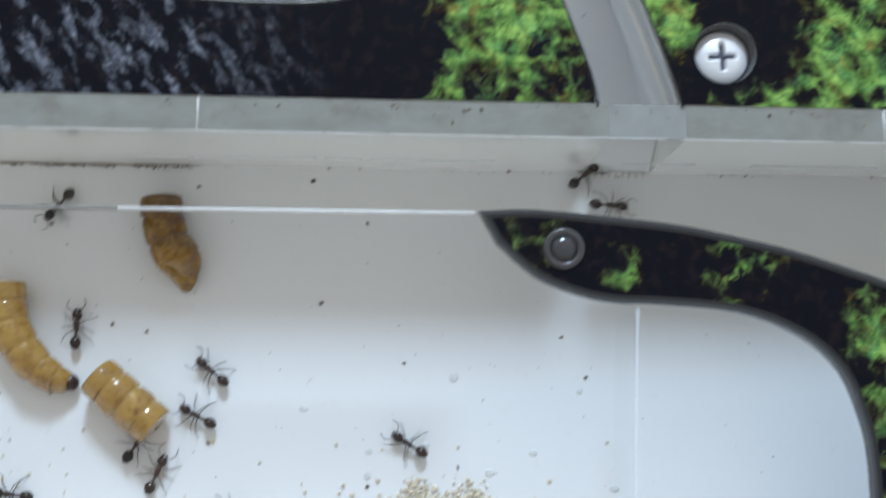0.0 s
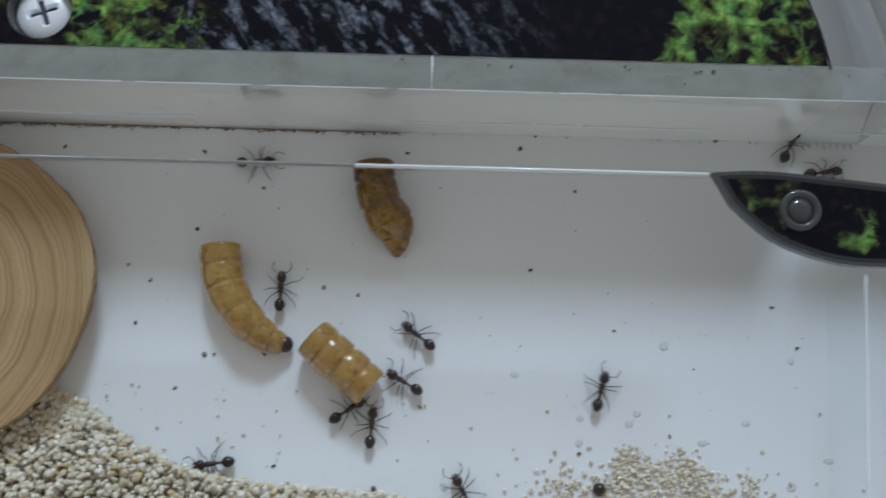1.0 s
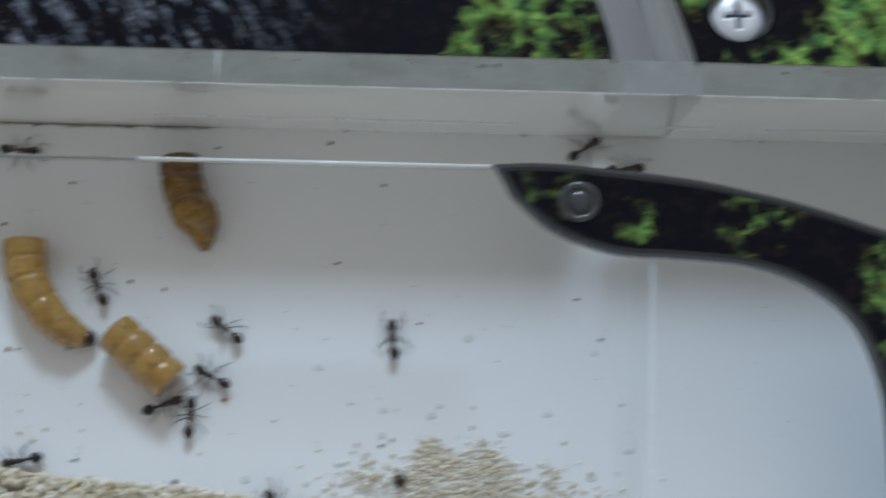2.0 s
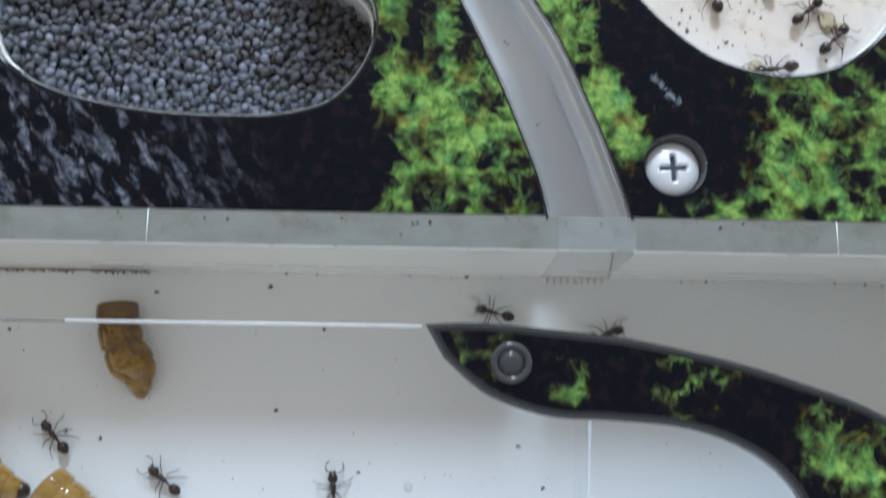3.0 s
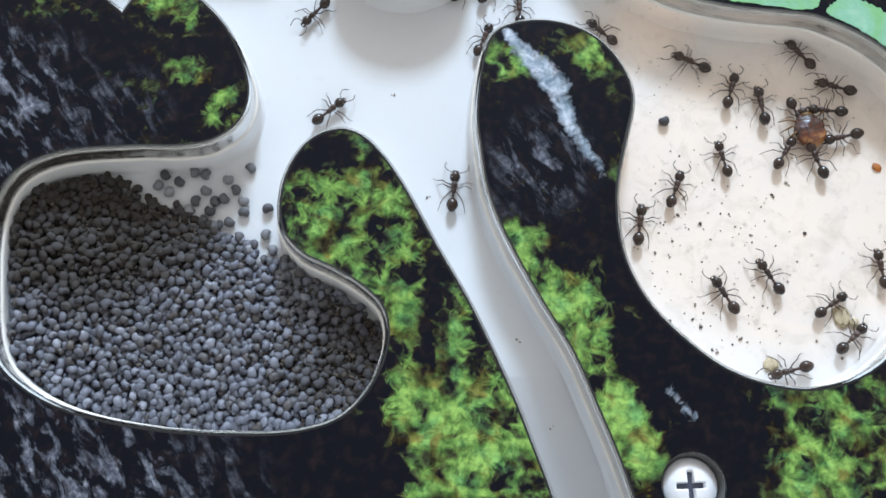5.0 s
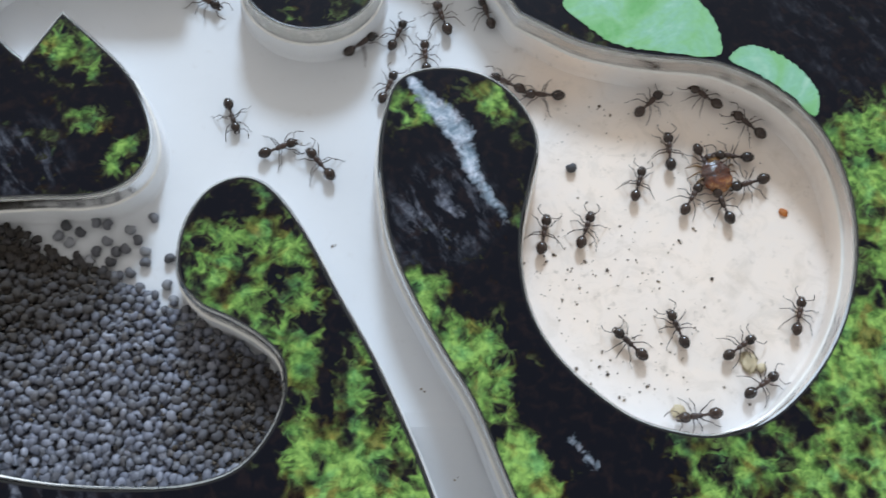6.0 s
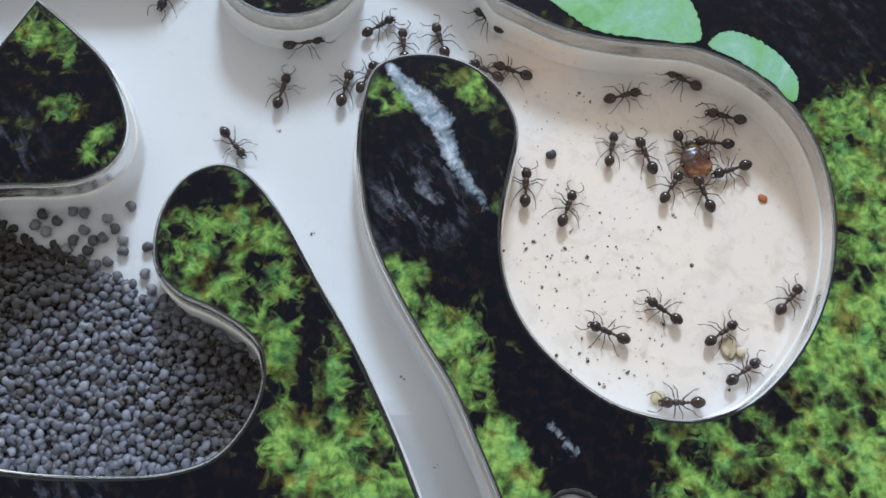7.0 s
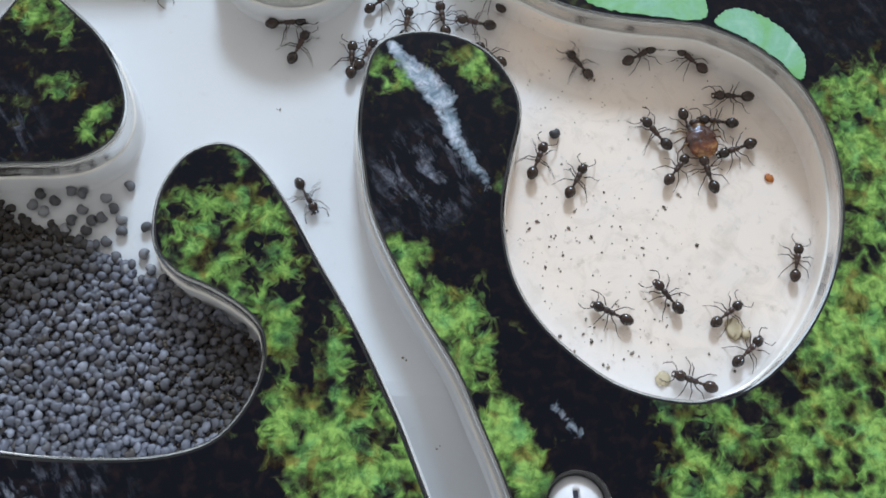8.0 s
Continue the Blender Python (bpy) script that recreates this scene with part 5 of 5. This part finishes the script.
# ---- ants ----
def ant_master():
    """A harvester ant: big head, jointed waist, round abdomen, elbowed feelers and six bent legs. It faces +x."""
    ob = thing("ant", 0, 0, 0, "black harvester ant with dark brown legs", "ant")
    bm = bmesh.new()
    g = ball(bm, (1.38, 0, 0.74), (0.56, 0.50, 0.42), 3)
    for v in g:
        if v.co.x > 1.6:
            v.co.y *= 0.88
        if v.co.x < 1.1:
            v.co.y *= 0.95 + 0.25 * abs(v.co.y)
    head = part("head", bm, M_ANT, ob, "large glossy black head")
    for s in (-1, 1):
        bm = limb(bmesh.new(), [(1.78, s * 0.24, 0.6), (2.02, s * 0.2, 0.52), (2.12, s * 0.03, 0.48)], [0.13, 0.1, 0.03])
        part("mandible", bm, M_ANT_THORAX, head, "short toothed jaw")
        bm = bmesh.new()
        ball(bm, (1.42, s * 0.45, 0.86), (0.09, 0.05, 0.08), 2)
        part("eye", bm, M_DARK_RIM, head)
    bm = bmesh.new()
    ball(bm, (0.55, 0, 0.78), (0.42, 0.30, 0.32), 3)
    ball(bm, (0.05, 0, 0.72), (0.42, 0.25, 0.27), 3)
    limb(bm, [(0.8, 0, 0.75), (1.0, 0, 0.74)], [0.16, 0.14])
    part("thorax", bm, M_ANT_THORAX, ob, "dark red-brown thorax")
    bm = bmesh.new()
    ball(bm, (-0.48, 0, 0.72), (0.17, 0.15, 0.22), 2)
    ball(bm, (-0.76, 0, 0.72), (0.17, 0.17, 0.2), 2)
    limb(bm, [(-0.25, 0, 0.68), (-0.9, 0, 0.7)], [0.08, 0.09])
    part("waist", bm, M_ANT_THORAX, ob)
    bm = bmesh.new()
    g = ball(bm, (-1.42, 0, 0.78), (0.68, 0.55, 0.5), 3)
    for v in g:
        if v.co.x < -1.6:
            v.co.y *= 0.9
    part("abdomen", bm, M_ANT, ob, "round glossy black abdomen")
    for s in (-1, 1):
        bm = limb(bmesh.new(), [(0, 0, 0), (0.25, s * 0.5, 0.12), (0.62, s * 0.78, 0.0), (1.0, s * 0.72, -0.25), (1.3, s * 0.6, -0.42)], [0.05, 0.045, 0.04, 0.05, 0.035], 5)
        part("antenna", bm, M_ANT_LEG, head, "elbowed brown antenna", at=pose(1.72 * S, s * 0.2 * S, 0.78 * S))
    for k, (x, dx) in enumerate(((0.62, 0.75), (0.3, -0.15), (0.0, -0.95))):
        for s in (-1, 1):
            z0 = 0.6
            bm = limb(bmesh.new(), [(0, 0, 0), (dx * 0.25, s * 0.38, 0.02), (dx * 0.65, s * 0.82, 0.34), (dx * 1.0, s * 1.22, -0.2), (dx * 1.35, s * 1.45, -0.57), (dx * 1.6, s * 1.56, -0.58)],
                      [0.055, 0.062, 0.05, 0.036, 0.026, 0.016], 5)
            part("leg", bm, M_ANT_LEG, ob, "thin bent dark brown leg", at=pose(x * S, s * 0.2 * S, z0 * S))
    return ob


ANT_ROWS = {
    'trunk_a': ('N', [(5.3, -17.5, 3.3, -131), (5.5, -17.8, 1.8, -107), (5.7, -18.1, -0.1, -92), (6.0, -16.3, -2.3, -71), (6.3, -15.9, -3.4, -68), (6.5, -15.3, -4.5, -79), (7.0, -14.0, -6.2, -52), (7.3, -11.3, -7.7, -45), (7.6, -9.4, -9.8, -55), (8.0, -7.2, -13.2, -60)]),
    'trunk_b': ('N', [(3.3, -21.8, -7.4, 56), (4.0, -18.1, -8.0, 62), (4.2, -17.9, -8.8, 54), (5.3, -14.1, -5.7, 38), (5.5, -12.8, -5.3, 28), (5.7, -12.0, -5.6, 10), (6.0, -11.9, -5.5, 24), (6.3, -12.5, -5.3, 37), (6.5, -11.7, -4.8, 56), (7.0, -9.8, -0.9, 75), (7.3, -8.6, 0.4, 56), (7.6, -8.2, 0.8, 48), (8.0, -8.4, 1.4, 66)]),
    'trunk_c': ('N', [(3.3, -2.1, -21.3, 62), (3.5, -1.9, -20.2, 70), (4.0, -2.2, -20.1, 54), (4.2, -2.4, -20.1, 20), (5.3, -4.8, -12.0, 104), (5.5, -5.1, -9.8, 117), (5.7, -7.5, -8.1, 133), (6.0, -8.0, -7.0, 130), (6.3, -7.0, -5.9, 85), (6.5, -5.6, -4.5, 74), (7.0, -4.0, -0.5, 76), (7.3, -3.9, -0.0, 94), (7.6, -3.8, 0.4, 89), (8.0, -3.5, 0.2, 88)]),
    'edge_a': ('N', [(5.3, -1.7, 0.9, 67), (6.0, -2.0, 1.0, 68), (6.5, -2.3, 0.7, 64), (7.0, -2.0, 0.7, 64), (8.0, -2.2, 0.8, 61)]),
    'top_a': ('N', [(5.5, -3.5, 6.4, 50), (5.7, -4.4, 6.2, 43), (6.0, -4.7, 5.5, 38), (6.3, -6.9, 5.1, 22), (6.5, -6.7, 4.6, 28), (7.0, -8.0, 4.2, 13), (7.3, -8.6, 4.3, 1), (7.6, -8.7, 4.2, 12), (8.0, -9.6, 3.9, 7)]),
    'top_b': ('N', [(5.5, -1.0, 6.2, 51), (5.7, -1.5, 6.2, 57), (6.0, -1.2, 6.6, 67), (6.3, -1.6, 6.4, 42), (6.5, -1.0, 6.1, 35), (7.0, -1.0, 6.1, 34), (7.3, -0.7, 6.2, 35), (7.6, -1.0, 6.5, 43), (8.0, -1.0, 6.4, 42)]),
    'top_c': ('N', [(5.5, 1.7, 4.2, 92), (5.7, 1.1, 4.1, 84), (6.0, 1.5, 4.3, 94), (6.3, 0.9, 4.7, 92), (6.5, 1.2, 4.4, 86), (7.0, 1.4, 4.1, 94), (8.0, 1.5, 4.0, 80)]),
    'top_d': ('N', [(5.7, 2.2, 9.9, 87), (6.0, 3.1, 8.6, 110), (6.3, 3.6, 7.8, 132), (6.5, 3.9, 7.3, 120), (7.0, 4.9, 4.7, 106), (7.3, 5.2, 4.4, 99), (7.6, 5.1, 4.5, 99), (8.0, 4.9, 4.6, 100)]),
    'top_e': ('N', [(6.0, 7.4, 9.3, 108), (6.3, 7.7, 7.9, 110), (6.5, 9.0, 7.2, 128), (7.0, 9.6, 7.0, 136), (7.3, 9.7, 6.9, 127), (7.6, 10.2, 7.2, 123), (8.0, 9.7, 7.0, 124)]),
    'cham_a': ('N', [(4.2, 23.2, -0.9, 144), (5.3, 16.2, -0.9, 157), (5.5, 15.7, -0.0, 144), (5.7, 13.9, 0.7, 151), (6.0, 12.7, 0.5, 178), (6.3, 12.3, 0.4, 179), (6.5, 12.4, 0.5, 170), (7.0, 11.7, 1.6, 159), (7.3, 11.1, 2.5, 153), (7.6, 10.0, 3.8, 153), (8.0, 8.0, 4.3, 167)]),
    'edge_b': ('N', [(5.5, 9.5, 2.0, 137), (6.0, 9.3, 1.7, 152), (6.5, 9.1, 1.5, 147), (7.0, 9.2, 1.6, 147), (7.6, 9.5, 1.7, 145), (8.0, 9.3, 1.0, 141)]),
    'cham_b': ('N', [(4.2, 21.1, -4.1, 7), (5.3, 21.4, -3.4, 86), (5.5, 21.4, -2.0, 84), (5.7, 21.4, -1.0, 75), (6.0, 22.6, -0.2, 44), (6.3, 22.0, -0.7, 19), (6.5, 22.2, -1.0, 16), (7.0, 22.0, -0.8, 16), (7.3, 22.5, -0.5, 19), (7.6, 22.9, 0.9, 33), (8.0, 23.3, 1.2, 29)]),
    'cham_c': ('N', [(4.2, 23.8, -13.0, 132), (5.3, 24.3, -3.4, 86), (5.5, 24.4, -4.0, 84), (5.7, 24.0, -4.8, 88), (6.0, 24.2, -5.1, 91), (6.3, 23.1, -5.2, 84), (6.5, 23.3, -6.1, 84), (7.0, 23.8, -6.9, 110), (7.3, 24.0, -6.5, 122), (7.6, 24.1, -6.4, 133), (8.0, 24.3, -6.8, 127)]),
    'cham_d': ('N', [(5.3, 28.2, 0.2, 130), (5.5, 28.0, 0.4, 134), (5.7, 27.8, 0.6, 145), (6.0, 28.1, 0.7, 142), (6.5, 28.0, 0.8, 149), (7.0, 28.0, 1.0, 150), (7.6, 28.1, 1.2, 154), (8.0, 28.2, 0.8, 136)]),
    'cham_e': ('N', [(4.2, 32.8, -3.9, 133), (5.3, 30.9, -2.9, 171), (5.5, 31.1, -2.9, 170), (5.7, 30.7, -2.9, 169), (6.0, 32.0, -2.2, 137), (6.5, 32.0, -2.2, 135), (7.0, 31.7, -2.8, 166), (7.6, 31.9, -2.8, 178), (8.0, 31.8, -2.9, 178)]),
    'prey_a': ('N', [(6.5, 27.4, -6.0, -66), (7.0, 27.4, -6.0, -69), (8.0, 27.3, -6.0, -72)]),
    'prey_b': ('N', [(6.5, 30.2, -5.5, 176), (7.0, 30.3, -5.5, 174), (8.0, 30.1, -5.5, 173)]),
    'prey_c': ('N', [(5.5, 31.4, -8.1, -166), (6.5, 31.6, -8.2, -160), (7.0, 31.7, -8.2, -162), (8.0, 31.6, -8.2, -159)]),
    'prey_d': ('N', [(6.5, 25.9, -9.8, 58), (7.0, 25.9, -10.0, 56), (8.0, 25.9, -10.3, 52)]),
    'prey_e': ('N', [(6.5, 28.8, -10.4, 110), (7.0, 28.9, -10.6, 108), (8.0, 28.8, -10.7, 105)]),
    'cham_f': ('N', [(4.2, 21.0, -8.8, 58), (5.3, 20.0, -10.9, 114), (5.5, 20.1, -9.9, 99), (5.7, 20.1, -9.2, 86), (6.0, 21.1, -8.4, 73), (6.3, 20.6, -8.0, 68), (6.5, 20.7, -8.0, 78), (7.0, 20.6, -6.3, 77), (7.3, 20.9, -4.1, 83), (7.6, 19.8, -2.0, 100), (8.0, 17.6, 0.1, 126)]),
    'cham_g': ('N', [(4.2, 15.3, -14.1, 82), (5.3, 15.9, -13.3, 67), (5.5, 16.0, -13.2, 69), (6.0, 16.0, -13.0, 69), (6.5, 16.0, -12.5, 73), (7.0, 16.2, -12.2, 68), (7.6, 16.5, -11.7, 70), (8.0, 16.7, -11.5, 61)]),
    'cham_h': ('N', [(3.5, 12.4, -17.8, 88), (4.2, 12.3, -18.2, 90), (5.3, 12.3, -16.2, 80), (5.5, 12.1, -15.6, 84), (6.0, 12.2, -13.5, 79), (6.5, 12.7, -11.4, 79), (7.0, 12.5, -10.2, 85), (7.3, 12.8, -10.1, 83), (7.6, 13.0, -9.8, 77), (8.0, 13.3, -9.6, 67)]),
    'cham_i': ('N', [(3.5, 24.1, -21.2, 128), (4.0, 24.5, -20.6, 169), (4.2, 24.4, -20.8, 181), (5.3, 23.5, -21.8, 110), (5.5, 23.6, -21.9, 110), (6.0, 23.7, -22.1, 111), (6.5, 24.1, -21.8, 132), (7.0, 24.3, -21.7, 143), (8.0, 24.2, -22.2, 127)]),
    'cham_j': ('N', [(3.5, 19.7, -22.7, 103), (4.2, 19.7, -23.3, 114), (5.3, 19.5, -23.3, 124), (5.5, 19.5, -23.4, 127), (6.0, 19.4, -23.5, 135), (6.5, 19.5, -23.5, 150), (7.0, 19.3, -23.7, 156), (8.0, 19.2, -23.7, 154)]),
    'cham_k': ('N', [(3.5, 28.0, -24.2, 41), (4.2, 28.4, -24.3, 44), (5.3, 28.9, -23.9, 34), (5.5, 28.6, -24.0, 42), (6.0, 29.0, -23.7, 34), (6.5, 29.3, -23.7, 32), (7.0, 29.2, -23.7, 34), (8.0, 29.2, -23.7, 36)]),
    'cham_l': ('N', [(3.5, 30.2, -26.8, 46), (4.2, 30.4, -27.2, 43), (5.3, 30.4, -26.9, 43), (5.5, 30.2, -26.9, 39), (6.0, 30.6, -27.0, 34), (6.5, 30.8, -27.0, 37), (7.0, 30.8, -27.1, 34), (8.0, 30.7, -27.0, 42)]),
    'cham_m': ('N', [(3.5, 24.9, -29.7, -170), (4.2, 25.0, -29.9, -170), (5.3, 24.8, -29.8, -163), (5.5, 24.8, -29.7, -163), (6.0, 25.0, -29.7, -172), (6.5, 24.9, -29.9, -178), (7.0, 25.2, -29.8, -180), (8.0, 25.9, -29.6, -201)]),
    'cham_n': ('N', [(3.5, 33.4, -20.0, 154), (4.2, 33.3, -20.6, 124), (5.3, 33.8, -20.6, 94), (5.5, 33.9, -20.5, 95), (6.0, 34.6, -20.8, 74), (6.5, 35.1, -20.9, 57), (7.0, 35.6, -20.6, 47), (7.6, 36.1, -19.3, 67), (8.0, 35.9, -19.0, 76)]),
    'top_f': ('N', [(6.5, -19.8, 10.0, -28), (7.0, -20.8, 9.1, -118), (7.6, -20.7, 7.9, -52), (8.0, -21.8, 8.1, -66)]),
    'pass_a': ('A', [(0.0, 5.3, -47.5, 39), (0.5, 5.8, -47.3, 55), (1.0, 5.1, -47.5, 63), (1.5, 5.4, -47.6, 48), (2.0, 3.9, -48.4, 35), (2.2, 3.6, -48.9, 34), (3.3, 0.0, -51.0, 211), (3.5, -0.9, -51.2, 193)]),
    'pass_b': ('A', [(0.0, 7.5, -50.2, -4), (0.5, 8.3, -49.9, 11), (1.0, 8.0, -49.9, 8), (1.5, 8.4, -49.7, 5), (2.0, 7.6, -50.2, 6), (3.3, 11.4, -52.7, 18), (3.5, 11.3, -52.9, 14)]),
    'arena_a': ('A', [(0.0, -39.1, -61.8, 90), (0.5, -40.0, -61.6, 83), (1.0, -39.9, -61.8, 89), (1.5, -39.7, -61.9, 109), (2.0, -38.8, -61.9, 114), (2.2, -38.1, -62.2, 111), (3.3, -36.9, -61.8, 137), (3.5, -37.0, -61.9, 136)]),
    'arena_b': ('A', [(0.0, -27.3, -65.4, 141), (0.5, -27.6, -65.5, 146), (1.0, -27.8, -65.4, 142), (1.5, -27.9, -65.5, 141), (2.0, -27.5, -65.4, 142), (2.2, -27.3, -65.4, 141)]),
    'arena_c': ('A', [(0.0, -28.4, -69.2, 152), (0.5, -28.8, -69.5, 147), (1.0, -28.9, -69.4, 150), (1.5, -29.0, -69.5, 150), (2.0, -28.5, -69.5, 152), (2.2, -28.3, -69.4, 152)]),
    'arena_d': ('A', [(0.0, -33.5, -71.6, 58), (0.5, -33.9, -72.0, 27), (1.0, -33.7, -71.9, 34), (1.5, -33.5, -72.2, 25), (2.0, -32.6, -72.0, 20), (2.2, -32.2, -71.9, 20)]),
    'arena_e': ('A', [(0.0, -31.7, -74.1, 67), (0.5, -32.0, -74.1, 80), (1.0, -31.6, -73.3, 86), (1.5, -31.4, -73.3, 94), (2.0, -30.2, -73.0, 88), (2.2, -29.9, -73.0, 91)]),
    'arena_f': ('A', [(0.0, -10.2, -71.5, 149), (0.5, -11.1, -71.0, 176), (1.0, -12.0, -69.8, 75), (1.5, -13.3, -66.8, 112), (2.0, -13.0, -66.0, 96), (2.2, -12.8, -66.2, 95)]),
    'arena_g': ('A', [(0.0, -43.6, -75.8, 173), (0.5, -44.7, -76.4, 187), (1.0, -44.8, -76.6, 188), (1.5, -44.9, -76.6, 189), (2.0, -44.1, -76.8, 192)]),
    'arena_h': ('A', [(0.5, -24.9, -77.7, 153), (1.0, -23.6, -78.6, 121), (1.5, -23.2, -79.5, 133), (2.0, -22.2, -80.2, 139)]),
    'under_a': ('A', [(0.0, -41.2, -50.9, -130), (0.5, -41.8, -50.9, 43), (1.0, -42.7, -50.3, 5), (1.5, -44.1, -50.0, 8), (2.0, -46.6, -49.8, -3)]),
}

MARCHING = ("trunk_a", "trunk_b", "trunk_c", "cham_a", "cham_f", "cham_h", "pass_a", "arena_f", "top_a", "cham_c")


def ant_rows(zone, rows):
    """World poses from the clip's start to its end; wide turns are split."""
    z = NEST_Z if zone == "N" else ARENA_Z
    full = []
    for a, b in zip(rows, rows[1:]):
        full.append(a)
        parts = int(abs(b[3] - a[3]) // 70)
        for k in range(1, parts + 1):
            u = k / (parts + 1)
            full.append(tuple(a[i] + (b[i] - a[i]) * u for i in range(4)))
    full.append(rows[-1])
    if full[0][0] > 0:
        full.insert(0, (0.0, *full[0][1:]))
    if full[-1][0] < 8:
        full.append((8.0, *full[-1][1:]))
    return [(t, pose(x * S, y * S, z * S, 0, 0, a)) for t, x, y, a in full]


ANT_LABELS = {
    "prey": "black harvester ant feeding on the amber carcass",
    "arena": "black harvester ant on the white arena floor",
    "pass": "black harvester ant in the doorway to the arena",
    "under": "black harvester ant under the clear lid",
    "trunk": "black harvester ant walking through the nest passage",
    "top": "black harvester ant near the chamber entrance",
    "edge": "black harvester ant climbing the acrylic wall",
    "cham": "black harvester ant in the round white chamber"}
first = ant_master()
ANTS = {}
for i, (key, (zone, rows)) in enumerate(ANT_ROWS.items()):
    m = ant_rows(zone, rows)[0][1]
    ob = first if i == 0 else copy_thing(first, m @ Matrix.Diagonal((1 / first.scale.x, 1 / first.scale.y, 1 / first.scale.z, 1)))
    size = 0.86 if zone == "A" else 0.88 + 0.08 * ((i * 7) % 5) / 4
    ob.scale = (size, size, size)
    tagged(ob, ANT_LABELS[key.split("_")[0]], "ant", "ants")
    ANTS[key] = ob


def motions():
    """The ants walk, turn and step; each leg swings about its hip."""
    rng = random.Random(31)
    for key, ob in ANTS.items():
        zone, rows = ANT_ROWS[key]
        walk(ob, ant_rows(zone, rows))
        legs = [c for c in ob.children if c.name.startswith("leg")]
        feelers = [c for c in ob.children_recursive if c.name.startswith("antenna")]
        go = key in MARCHING
        for k, leg in enumerate(legs):
            p = leg.matrix_basis.translation / S
            if go:
                rows_leg = []
                for q in range(0, 41):
                    t = q * 0.2
                    a = 17 * math.sin(math.pi * q + (math.pi if (k + k // 2) % 2 else 0) + math.pi / 2)
                    rows_leg.append((t, pose(p.x * S, p.y * S, p.z * S, 0, 0, a + rng.uniform(-4, 4))))
            else:
                a, b = rng.uniform(-22, 22), rng.uniform(-8, 8)
                rows_leg = [(0.0, pose(p.x * S, p.y * S, p.z * S, 0, 0, a)), (5.0, pose(p.x * S, p.y * S, p.z * S, 0, 0, a)), (8.0, pose(p.x * S, p.y * S, p.z * S, 0, 0, a + b))]
            walk(leg, rows_leg)
        for leg in feelers:
            p = leg.matrix_basis.translation / S
            a = rng.uniform(-20, 20)
            walk(leg, [(q * 0.5, pose(p.x * S, p.y * S, p.z * S, 0, 0, a + rng.uniform(-14, 14))) for q in range(17)])


motions()
